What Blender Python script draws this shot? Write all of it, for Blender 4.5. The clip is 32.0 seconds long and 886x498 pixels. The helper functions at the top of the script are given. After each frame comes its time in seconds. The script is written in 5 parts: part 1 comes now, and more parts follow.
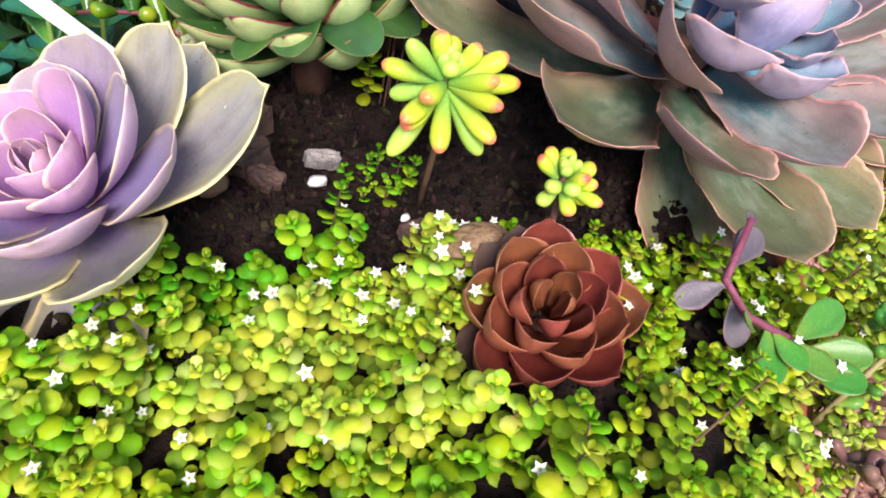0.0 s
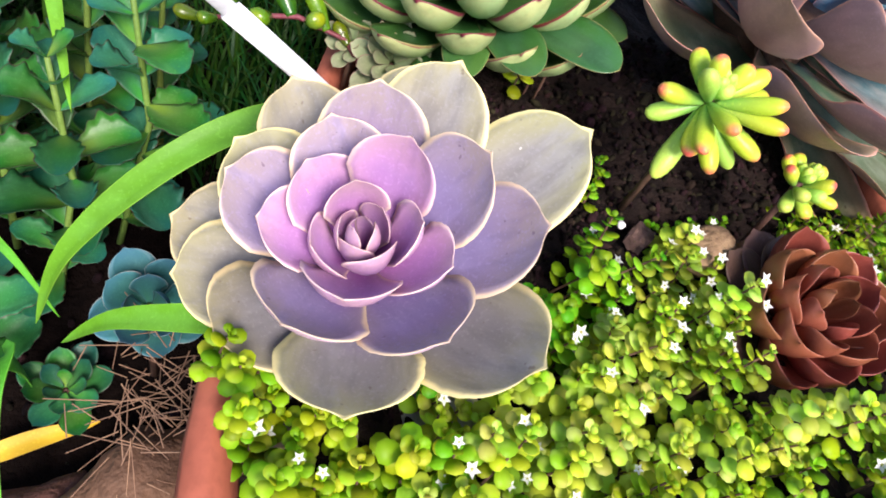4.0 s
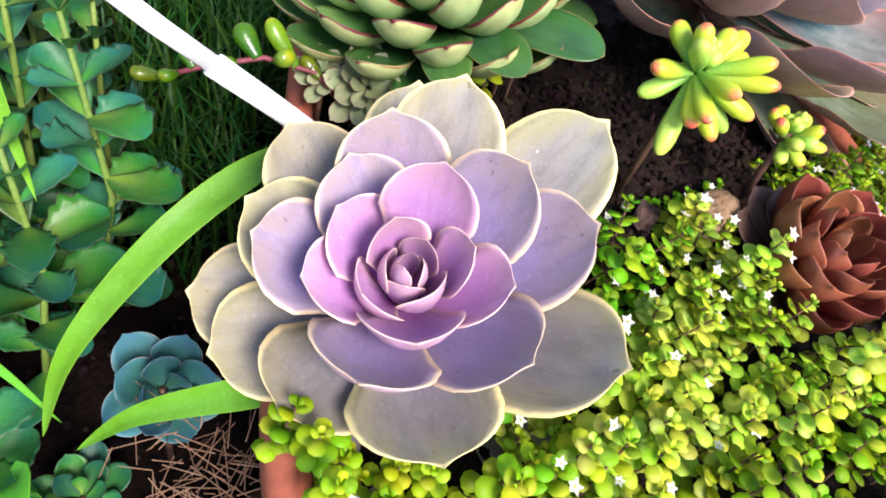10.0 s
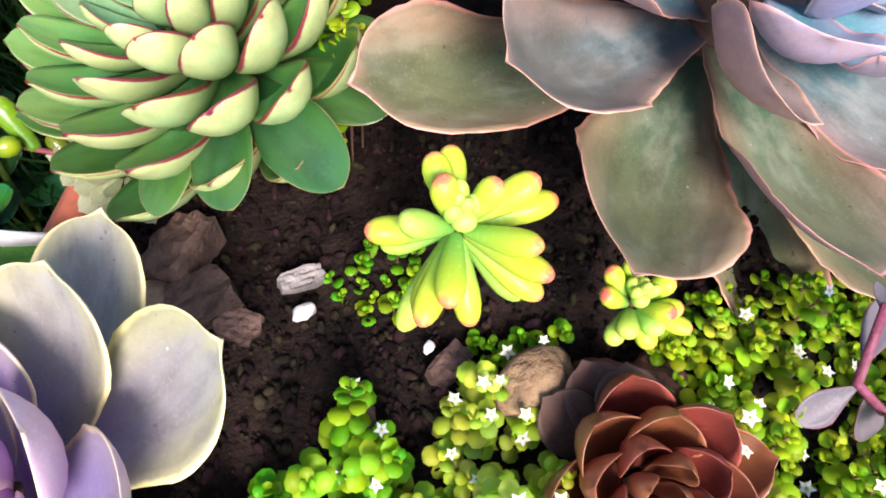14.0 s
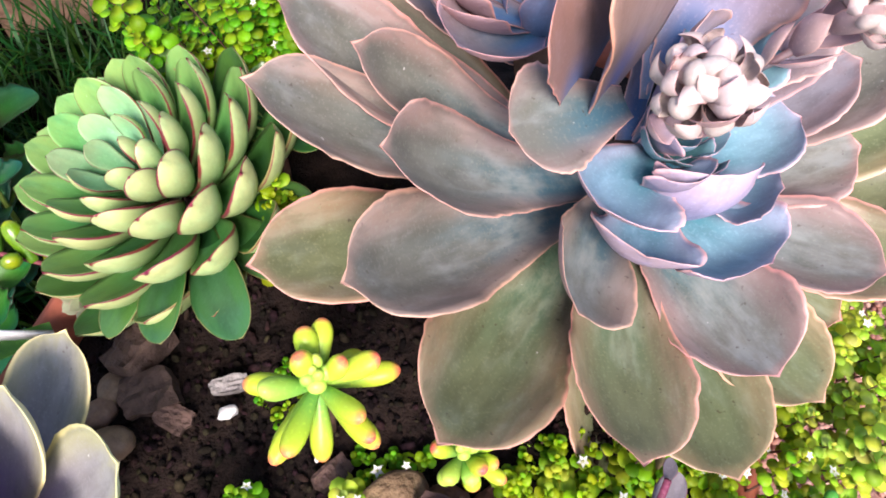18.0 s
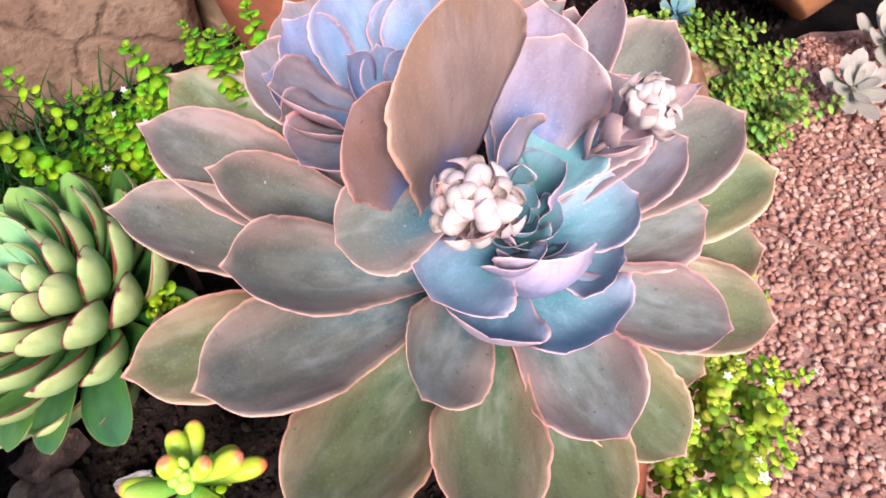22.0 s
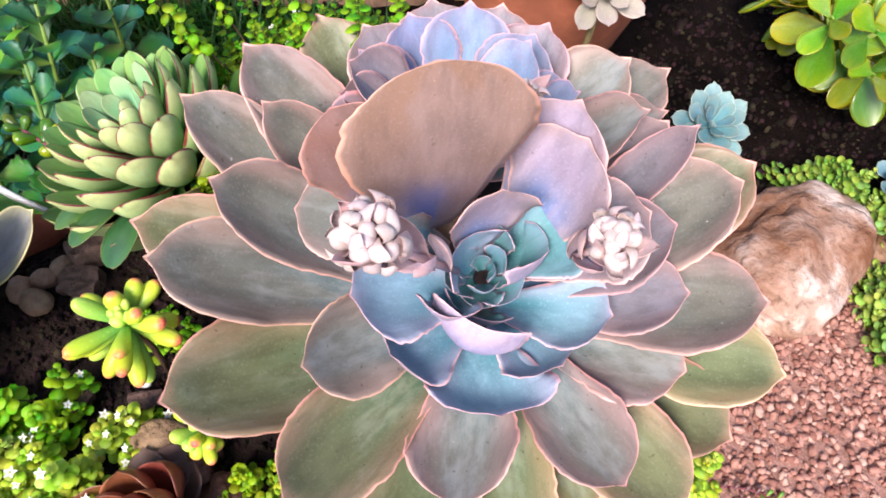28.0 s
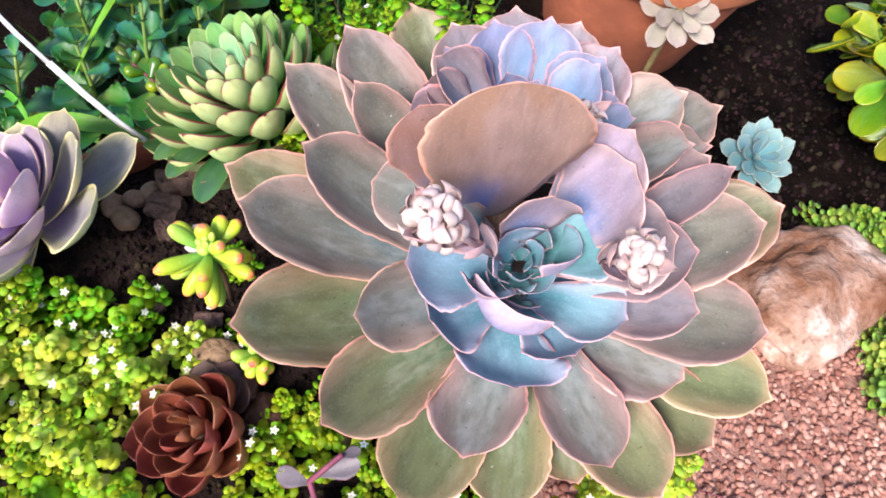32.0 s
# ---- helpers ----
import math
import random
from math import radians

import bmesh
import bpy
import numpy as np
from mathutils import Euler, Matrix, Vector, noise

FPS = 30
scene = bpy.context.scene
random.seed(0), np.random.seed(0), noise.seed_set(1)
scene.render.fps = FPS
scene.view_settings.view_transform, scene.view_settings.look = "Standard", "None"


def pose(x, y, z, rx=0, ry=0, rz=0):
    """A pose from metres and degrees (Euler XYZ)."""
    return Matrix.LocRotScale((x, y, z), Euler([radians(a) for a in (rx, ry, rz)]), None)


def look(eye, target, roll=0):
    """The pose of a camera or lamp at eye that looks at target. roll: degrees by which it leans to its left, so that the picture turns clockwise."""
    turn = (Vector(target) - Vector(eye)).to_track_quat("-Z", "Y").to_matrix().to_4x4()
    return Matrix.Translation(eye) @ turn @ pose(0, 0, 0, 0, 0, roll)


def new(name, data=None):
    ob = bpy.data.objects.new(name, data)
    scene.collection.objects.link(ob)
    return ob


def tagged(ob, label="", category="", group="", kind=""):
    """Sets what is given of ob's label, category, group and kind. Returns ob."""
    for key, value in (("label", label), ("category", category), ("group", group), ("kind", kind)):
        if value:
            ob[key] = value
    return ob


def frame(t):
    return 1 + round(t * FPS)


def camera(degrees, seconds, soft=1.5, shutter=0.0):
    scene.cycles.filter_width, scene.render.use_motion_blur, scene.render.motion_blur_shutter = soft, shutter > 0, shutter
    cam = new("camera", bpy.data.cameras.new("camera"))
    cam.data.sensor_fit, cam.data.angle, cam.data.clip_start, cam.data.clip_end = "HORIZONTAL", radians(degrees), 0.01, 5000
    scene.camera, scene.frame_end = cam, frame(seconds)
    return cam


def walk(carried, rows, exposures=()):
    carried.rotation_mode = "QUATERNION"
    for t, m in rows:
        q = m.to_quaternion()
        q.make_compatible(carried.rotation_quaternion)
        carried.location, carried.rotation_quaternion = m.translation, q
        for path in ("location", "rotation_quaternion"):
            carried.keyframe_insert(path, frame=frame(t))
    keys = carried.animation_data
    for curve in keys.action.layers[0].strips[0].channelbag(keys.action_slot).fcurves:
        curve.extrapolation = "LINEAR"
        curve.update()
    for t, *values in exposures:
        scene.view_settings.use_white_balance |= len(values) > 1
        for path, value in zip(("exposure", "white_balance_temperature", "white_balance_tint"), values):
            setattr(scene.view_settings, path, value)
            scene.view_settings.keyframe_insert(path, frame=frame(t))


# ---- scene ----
EXPOSURE = 1.16
cam = camera(67.4, 32.0, 1.8)
# seconds, place, turn
PATH = [
    (0.0, 0.0352, -0.2322, 0.2311, 42.61, -11.15, 0.96),
    (0.5, 0.0064, -0.2200, 0.2390, 41.43, -11.32, -2.07),
    (1.0, -0.0092, -0.2166, 0.2458, 39.87, -10.83, -4.83),
    (1.5, -0.0351, -0.2118, 0.2511, 38.19, -11.35, -7.06),
    (2.0, -0.0622, -0.2008, 0.2501, 37.52, -12.69, -8.89),
    (2.5, -0.0816, -0.1929, 0.2426, 37.67, -14.13, -10.14),
    (3.0, -0.1092, -0.1853, 0.2339, 38.00, -16.16, -11.15),
    (3.5, -0.1242, -0.1813, 0.2247, 38.05, -17.09, -11.81),
    (5.5, -0.1447, -0.1613, 0.2147, 35.73, -17.27, -13.38),
    (6.0, -0.1548, -0.1533, 0.2073, 35.74, -17.25, -15.41),
    (6.5, -0.1694, -0.1449, 0.2051, 36.42, -17.14, -18.16),
    (7.0, -0.1751, -0.1391, 0.2058, 38.07, -16.63, -20.40),
    (7.5, -0.1683, -0.1385, 0.2128, 39.55, -15.26, -22.48),
    (8.0, -0.1678, -0.1378, 0.2125, 41.32, -15.05, -24.06),
    (8.5, -0.1692, -0.1377, 0.2109, 42.06, -15.51, -24.72),
    (9.0, -0.1684, -0.1455, 0.2060, 42.49, -15.99, -24.47),
    (9.5, -0.1666, -0.1555, 0.2033, 42.28, -15.71, -24.37),
    (10.0, -0.1601, -0.1572, 0.2086, 41.48, -14.33, -24.99),
    (10.5, -0.1326, -0.1540, 0.2364, 39.90, -11.80, -25.02),
    (11.0, -0.1150, -0.1505, 0.2494, 39.10, -10.94, -24.52),
    (11.5, -0.0963, -0.1383, 0.2671, 37.09, -10.38, -22.99),
    (12.0, -0.0792, -0.1334, 0.2738, 36.05, -10.65, -20.28),
    (12.5, -0.0473, -0.1188, 0.2826, 33.68, -10.28, -16.39),
    (13.0, -0.0204, -0.1112, 0.2842, 31.34, -9.11, -14.01),
    (13.5, 0.0097, -0.1052, 0.2650, 29.66, -6.02, -11.99),
    (15.5, 0.0380, -0.0719, 0.2265, 27.83, -4.41, -9.40),
    (16.0, 0.0433, -0.0727, 0.2360, 28.07, -4.22, -8.48),
    (16.5, 0.0498, -0.0794, 0.2543, 28.43, -4.37, -7.20),
    (17.0, 0.0481, -0.0868, 0.2786, 28.84, -5.30, -6.10),
    (17.5, 0.0611, -0.0901, 0.3046, 29.49, -5.17, -4.87),
    (18.0, 0.0837, -0.0858, 0.3191, 30.17, -4.15, -4.01),
    (18.5, 0.1039, -0.0795, 0.3375, 30.68, -3.59, -3.03),
    (19.0, 0.1220, -0.0693, 0.3584, 30.60, -2.33, -3.45),
    (19.5, 0.1180, -0.0689, 0.3592, 31.55, -0.22, -7.68),
    (20.0, 0.1130, -0.0702, 0.3632, 31.94, 0.68, -11.89),
    (20.5, 0.1221, -0.0689, 0.3605, 32.57, 0.66, -13.51),
    (21.0, 0.1261, -0.0716, 0.3555, 33.17, -0.37, -13.13),
    (21.5, 0.1294, -0.0719, 0.3514, 33.70, -0.86, -11.59),
    (22.0, 0.1383, -0.0885, 0.3523, 34.50, -2.08, -8.04),
    (22.5, 0.1633, -0.0997, 0.3523, 34.25, -3.57, -1.21),
    (23.0, 0.1999, -0.1045, 0.3542, 34.64, -4.44, 6.82),
    (23.5, 0.2271, -0.1015, 0.3566, 34.55, -4.54, 14.34),
    (24.0, 0.2494, -0.0981, 0.3484, 34.93, -5.34, 21.80),
    (24.5, 0.2595, -0.0956, 0.3406, 35.25, -6.30, 27.72),
    (25.0, 0.2588, -0.0851, 0.3369, 35.61, -6.15, 30.38),
    (25.5, 0.2667, -0.0684, 0.3310, 36.90, -5.05, 30.73),
    (27.5, 0.2430, -0.0634, 0.3783, 31.99, -5.67, 27.97),
    (28.0, 0.2316, -0.0717, 0.3865, 31.19, -5.00, 26.00),
    (28.5, 0.2227, -0.0708, 0.3992, 30.08, -4.46, 24.32),
    (29.0, 0.2184, -0.0756, 0.4131, 29.04, -4.15, 23.59),
    (29.5, 0.2207, -0.0797, 0.4163, 28.03, -4.24, 24.02),
    (30.0, 0.2218, -0.0774, 0.4226, 27.20, -3.45, 22.92),
    (30.5, 0.2067, -0.0777, 0.4256, 27.12, -2.85, 20.87),
    (31.0, 0.1974, -0.0802, 0.4248, 27.14, -4.08, 22.17),
    (31.5, 0.2046, -0.0824, 0.4212, 27.19, -6.59, 28.75),
    (32.0, 0.2283, -0.0929, 0.4256, 27.61, -7.59, 35.89),
]
walk(cam, [(t, pose(x, y, z, rx, ry, rz)) for t, x, y, z, rx, ry, rz in PATH], [(t, EXPOSURE + e, 6750, 22) for t, e in ((0.0, -0.16), (4.0, -0.08), (7.0, 0.08), (9.0, 0.05), (13.0, 0.15), (16.0, 0.28), (17.5, 0.16), (19.0, -0.16), (20.5, -0.06), (24.0, -0.12), (28.0, -0.03), (32.0, 0.0))])
# ---- world and sun: bright, soft daylight in open shade ----
world = bpy.data.worlds.new("sky")
scene.world = world
world.use_nodes = True
wn, wl = world.node_tree.nodes, world.node_tree.links
sky = wn.new("ShaderNodeTexSky")
sky.sky_type = "NISHITA"
sky.sun_disc = False
sky.sun_elevation = radians(46)
sky.sun_rotation = radians(170)
sky.dust_density = 1.0
wl.new(sky.outputs[0], wn["Background"].inputs[0])
wn["Background"].inputs[1].default_value = 0.135
sun = new("sun", bpy.data.lights.new("sun", "SUN"))
sun.data.energy = 2.9
sun.data.angle = radians(22)
sun.data.color = (1.0, 0.97, 0.93)
sun.matrix_world = look((0.02, -1.20, 1.30), (0.06, 0.05, 0))


# ---- materials ----
class Graph:
    """A material and short ways to add nodes to it."""

    def __init__(self, name, rough=0.5, specular=0.4):
        self.m = bpy.data.materials.new(name)
        self.m.use_nodes = True
        self.n, self.l = self.m.node_tree.nodes, self.m.node_tree.links
        self.b = self.n["Principled BSDF"]
        self.b.inputs["Roughness"].default_value = rough
        self.b.inputs["Specular IOR Level"].default_value = specular
        self.co = self.n.new("ShaderNodeTexCoord").outputs["Object"]

    def put(self, socket, value):
        if isinstance(value, (int, float)):
            socket.default_value = value
        elif isinstance(value, tuple):
            socket.default_value = (*value, 1.0)[: len(socket.default_value)]
        else:
            self.l.new(value, socket)

    def noise(self, scale, detail=3.0, rough=0.55, stretch=None):
        n = self.n.new("ShaderNodeTexNoise")
        n.inputs["Scale"].default_value, n.inputs["Detail"].default_value, n.inputs["Roughness"].default_value = scale, detail, rough
        co = self.co
        if stretch:
            mp = self.n.new("ShaderNodeMapping")
            mp.inputs["Scale"].default_value = stretch
            self.l.new(co, mp.inputs[0])
            co = mp.outputs[0]
        self.l.new(co, n.inputs["Vector"])
        return n.outputs[0]

    def ramp(self, value, a, b, lo=0.0, hi=1.0):
        r = self.n.new("ShaderNodeMapRange")
        r.interpolation_type = "SMOOTHSTEP"
        self.put(r.inputs[0], value)
        for k, v in zip((1, 2, 3, 4), (a, b, lo, hi)):
            r.inputs[k].default_value = v
        return r.outputs[0]

    def math(self, op, a, b=0.0):
        r = self.n.new("ShaderNodeMath")
        r.operation = op
        self.put(r.inputs[0], a)
        self.put(r.inputs[1], b)
        return r.outputs[0]

    def mix(self, fac, a, b, mode="MIX"):
        r = self.n.new("ShaderNodeMix")
        r.data_type, r.blend_type = "RGBA", mode
        self.put(r.inputs[0], fac)
        self.put(r.inputs[6], a)
        self.put(r.inputs[7], b)
        return r.outputs[2]

    def uv(self):
        s = self.n.new("ShaderNodeSeparateXYZ")
        u = self.n.new("ShaderNodeUVMap")
        u.uv_map = "leaf"
        self.l.new(u.outputs[0], s.inputs[0])
        return s.outputs[0], s.outputs[1]

    def vary(self, colour, amount=0.12, island=False):
        h = self.n.new("ShaderNodeHueSaturation")
        if island:
            r = self.n.new("ShaderNodeNewGeometry").outputs["Random Per Island"]
        else:
            r = self.n.new("ShaderNodeObjectInfo").outputs["Random"]
        self.put(h.inputs["Value"], self.ramp(r, 0, 1, 1 - amount, 1 + amount))
        self.put(h.inputs["Hue"], self.ramp(self.math("FRACT", self.math("MULTIPLY", r, 7.3)), 0, 1, 0.5 - amount * 0.12, 0.5 + amount * 0.12))
        self.put(h.inputs["Color"], colour)
        return h.outputs[0]

    def bump(self, value, strength=0.3, distance=0.001):
        b = self.n.new("ShaderNodeBump")
        b.inputs["Strength"].default_value, b.inputs["Distance"].default_value = strength, distance
        self.put(b.inputs["Height"], value)
        self.l.new(b.outputs[0], self.b.inputs["Normal"])

    def done(self, colour):
        self.put(self.b.inputs["Base Color"], colour)
        return self.m


def leaf_material(name, heart, body, tip, edge, edge_at=0.86, rough=0.48, mottle=0.5, stain=None, vary=0.12, gloss=0.25, glow=0.06, bloom=0.03, reach=(0.05, 0.55), margin=0.35):
    """A fleshy leaf: colours from its foot over its body to its tip, a tinted margin, cloudy bloom, dark clouds that
    paint in shading, and small blemishes.
    """
    g = Graph(name, rough, gloss)
    e, v = g.uv()
    drift = g.math("ADD", v, g.math("MULTIPLY", g.math("SUBTRACT", g.noise(34, 3, 0.55, (0.4, 1, 1)), 0.5), 0.28))
    # the foot's own colour; where darker than the body, partly painted shading
    c = g.mix(g.ramp(drift, *reach), heart, body)
    c = g.mix(g.ramp(drift, reach[1], reach[1] + 0.45), c, tip)
    cloud = g.noise(46, 5, 0.6, (0.4, 1, 1))
    c = g.mix(g.math("MULTIPLY", g.ramp(cloud, 0.46, 0.62), mottle), c, tuple(min(1, 1.3 * k + b) for k, b in zip(body, (0.75 * bloom, 1.05 * bloom, 1.35 * bloom))))
    # broad dark clouds: soft shading put into the leaf's colour
    c = g.mix(g.math("MULTIPLY", g.ramp(g.noise(30, 5, 0.62, (0.35, 1, 1)), 0.48, 0.66), mottle), c, tuple(0.5 * k for k in body))
    wide = g.math("ADD", e, g.math("MULTIPLY", g.math("SUBTRACT", g.noise(22, 3), 0.5), 0.5))
    c = g.mix(g.math("MULTIPLY", g.ramp(wide, 0.30, 1.0), margin), c, tip)
    streak = g.noise(160, 4, stretch=(0.2, 1, 1))
    c = g.mix(g.math("MULTIPLY", g.ramp(streak, 0.48, 0.66), 0.10 + 0.35 * mottle), c, tuple(0.6 * k for k in body))
    c = g.mix(g.math("MULTIPLY", g.ramp(g.noise(700, 3), 0.52, 0.72), 0.30), c, tuple(min(1, 1.5 * k + 0.04) for k in body))
    if stain:
        c = g.mix(g.math("MULTIPLY", g.ramp(g.noise(260, 2), 0.69, 0.76), 0.6), c, stain)
        c = g.mix(g.math("MULTIPLY", g.ramp(g.noise(190, 1), 0.80, 0.815), 0.6), c, (0.70, 0.68, 0.64))
    if edge_at < 1:
        wob = g.math("ADD", e, g.math("MULTIPLY", g.math("SUBTRACT", g.noise(90, 2), 0.5), 0.10))
        c = g.mix(g.ramp(wob, edge_at, min(0.995, edge_at + 0.1)), c, edge)
    g.bump(g.math("ADD", cloud, g.math("MULTIPLY", g.noise(900, 2), 0.3)), 0.35, 0.0008)
    g.b.inputs["Subsurface Weight"].default_value = glow
    g.b.inputs["Subsurface Radius"].default_value = (0.004, 0.004, 0.002)
    return g.done(g.vary(c, vary))


def plain_material(name, a, b, scale=40, rough=0.7, bump=0.4, depth=0.002, vary=0.1, island=False, fine=None, gloss=0.3):
    """Two colours clouded into each other, with relief."""
    g = Graph(name, rough, gloss)
    n1 = g.noise(scale, 5, 0.65)
    n2 = g.noise(fine or scale * 8, 3)
    c = g.mix(g.ramp(n1, 0.3, 0.7), a, b)
    c = g.mix(g.math("MULTIPLY", g.ramp(n2, 0.4, 0.75), 0.35), c, tuple(0.5 * k for k in a))
    g.bump(g.math("ADD", n1, g.math("MULTIPLY", n2, 0.5)), bump, depth)
    return g.done(g.vary(c, vary, island))


PURPLE_IN = leaf_material("lilac inner leaf", (0.38, 0.11, 0.38), (0.39, 0.20, 0.41), (0.54, 0.33, 0.40), (0.82, 0.60, 0.54), 0.88, mottle=0.4, bloom=0.03, margin=0.6)
PURPLE_MID = leaf_material("violet middle leaf", (0.28, 0.13, 0.40), (0.255, 0.20, 0.36), (0.35, 0.285, 0.27), (0.78, 0.62, 0.40), 0.88, mottle=0.5, stain=(0.12, 0.08, 0.12), bloom=0.03, margin=0.55)
PURPLE_OUT = leaf_material("grey-violet outer leaf", (0.22, 0.17, 0.34), (0.205, 0.198, 0.195), (0.330, 0.310, 0.150), (0.80, 0.67, 0.32), 0.88, mottle=0.6, stain=(0.12, 0.09, 0.07), bloom=0.03, reach=(0.15, 0.66), margin=0.65)
BIG_OUT = leaf_material("olive outer leaf", (0.055, 0.130, 0.080), (0.152, 0.175, 0.085), (0.345, 0.220, 0.130), (0.76, 0.40, 0.28), 0.935, 0.40, 0.75, (0.05, 0.035, 0.02), gloss=0.32, bloom=0.07, reach=(0.28, 0.9), margin=0.65)
BIG_MID = leaf_material("grey-mauve middle leaf", (0.065, 0.155, 0.185), (0.175, 0.178, 0.145), (0.385, 0.235, 0.200), (0.80, 0.43, 0.34), 0.935, 0.40, 0.75, (0.07, 0.05, 0.04), gloss=0.32, bloom=0.08, reach=(0.26, 0.88), margin=0.65)
BIG_BROWN = leaf_material("brown-pink upright leaf", (0.13, 0.18, 0.40), (0.265, 0.170, 0.145), (0.33, 0.185, 0.130), (0.70, 0.34, 0.25), 0.935, 0.44, 0.5, (0.12, 0.08, 0.05), gloss=0.28, bloom=0.04, reach=(0.15, 0.55))
BIG_MAUVE = leaf_material("mauve leaf of the rear heart", (0.08, 0.19, 0.34), (0.185, 0.175, 0.195), (0.32, 0.205, 0.195), (0.78, 0.42, 0.38), 0.925, 0.44, 0.6, (0.09, 0.06, 0.06), gloss=0.28, bloom=0.05, reach=(0.2, 0.75), margin=0.6)
BIG_LAV = leaf_material("pink-lavender upright leaf", (0.08, 0.22, 0.40), (0.30, 0.25, 0.32), (0.44, 0.29, 0.26), (0.82, 0.46, 0.42), 0.92, 0.44, 0.55, (0.12, 0.08, 0.11), gloss=0.28, bloom=0.04, reach=(0.25, 0.75), margin=0.5)
UNDER_LAV = leaf_material("lavender leaf back", (0.18, 0.25, 0.40), (0.27, 0.25, 0.38), (0.40, 0.31, 0.36), (0.80, 0.46, 0.46), 0.91, mottle=0.5, margin=0.6)
BRACT = leaf_material("pink bract", (0.34, 0.28, 0.34), (0.54, 0.38, 0.38), (0.64, 0.42, 0.40), (0.78, 0.46, 0.40), 0.94, mottle=0.4)
UNDER_CREAM = leaf_material("cream leaf back", (0.42, 0.34, 0.46), (0.54, 0.50, 0.40), (0.62, 0.58, 0.34), (0.84, 0.72, 0.42), 0.93, mottle=0.35)
BIG_BLUE = leaf_material("blue-green inner leaf", (0.07, 0.24, 0.29), (0.180, 0.315, 0.385), (0.39, 0.36, 0.46), (0.86, 0.50, 0.50), 0.92, mottle=0.5, bloom=0.06, reach=(0.15, 0.75), margin=0.6)
BIG_TEAL = leaf_material("teal heart leaf", (0.02, 0.12, 0.12), (0.080, 0.21, 0.23), (0.18, 0.29, 0.35), (0.72, 0.46, 0.50), 0.925, mottle=0.45, bloom=0.05, margin=0.5)
BIG_SKY = leaf_material("sky-blue leaf of the rear heart", (0.08, 0.25, 0.42), (0.18, 0.27, 0.42), (0.32, 0.27, 0.36), (0.78, 0.44, 0.44), 0.93, mottle=0.5, bloom=0.06, reach=(0.1, 0.65), margin=0.55)
UNDER_PINK = leaf_material("pink leaf back", (0.34, 0.24, 0.28), (0.44, 0.28, 0.31), (0.50, 0.30, 0.29), (0.76, 0.38, 0.32), 0.95, mottle=0.4)
UNDER_LILAC = leaf_material("lilac leaf back", (0.42, 0.25, 0.44), (0.52, 0.36, 0.50), (0.60, 0.42, 0.48), (0.82, 0.62, 0.50), 0.93, mottle=0.25)
GREEN_TOP = leaf_material("jade-green leaf", (0.014, 0.11, 0.030), (0.055, 0.225, 0.050), (0.20, 0.37, 0.10), (0.16, 0.025, 0.025), 0.975, 0.38, 0.6, (0.25, 0.12, 0.08), gloss=0.45, bloom=0.05)
GREEN_IN = leaf_material("pale green inner leaf", (0.05, 0.22, 0.10), (0.16, 0.37, 0.17), (0.36, 0.50, 0.24), (0.22, 0.04, 0.045), 0.965, 0.40, 0.5, gloss=0.4, bloom=0.06)
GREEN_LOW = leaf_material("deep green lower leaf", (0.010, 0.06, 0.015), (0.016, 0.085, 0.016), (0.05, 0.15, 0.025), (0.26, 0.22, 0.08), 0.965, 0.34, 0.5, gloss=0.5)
GREEN_BACK = leaf_material("pale leaf back", (0.07, 0.24, 0.08), (0.23, 0.38, 0.14), (0.45, 0.50, 0.21), (0.24, 0.03, 0.05), 0.955, mottle=0.5, rough=0.42, gloss=0.35, bloom=0.04)
BROWN = leaf_material("chestnut leaf", (0.085, 0.016, 0.010), (0.19, 0.046, 0.024), (0.26, 0.075, 0.040), (0.36, 0.12, 0.07), 0.94, rough=0.34, mottle=0.15, gloss=0.5)
BROWN_OLD = leaf_material("faded brown outer leaf", (0.05, 0.026, 0.022), (0.07, 0.036, 0.028), (0.09, 0.05, 0.036), (0.12, 0.07, 0.05), 0.95, rough=0.55, mottle=0.3, bloom=0.01)
BEAN = leaf_material("lime bean leaf", (0.18, 0.42, 0.08), (0.34, 0.56, 0.08), (0.48, 0.62, 0.10), (0.56, 0.62, 0.08), 2.0, rough=0.35, mottle=0.15, glow=0.15)
BEAN_RED = leaf_material("lime bean leaf with a red tip", (0.18, 0.42, 0.08), (0.46, 0.58, 0.04), (0.78, 0.17, 0.10), (0.6, 0.3, 0.1), 2.0, rough=0.35, mottle=0.12, glow=0.15)
SCALLOP = leaf_material("scalloped green leaf", (0.08, 0.23, 0.025), (0.017, 0.14, 0.028), (0.008, 0.105, 0.06), (0.06, 0.03, 0.025), 0.95, rough=0.42, mottle=0.7, vary=0.4, gloss=0.3)
STRAP = leaf_material("bright green strap leaf", (0.05, 0.20, 0.03), (0.075, 0.29, 0.016), (0.10, 0.35, 0.02), (0.15, 0.40, 0.04), 0.95, rough=0.45, mottle=0.3, gloss=0.2)
YELLOW = leaf_material("yellow strap leaf", (0.70, 0.50, 0.04), (0.78, 0.55, 0.03), (0.78, 0.50, 0.03), (0.8, 0.5, 0.1), 0.95)
TEALPLANT = leaf_material("teal spoon leaf", (0.03, 0.15, 0.08), (0.03, 0.145, 0.13), (0.05, 0.18, 0.24), (0.28, 0.30, 0.28), 0.95, rough=0.5, gloss=0.25)
GHOST = leaf_material("pale grey-pink leaf", (0.20, 0.20, 0.15), (0.30, 0.28, 0.22), (0.38, 0.32, 0.27), (0.50, 0.40, 0.35), 0.95, rough=0.5)
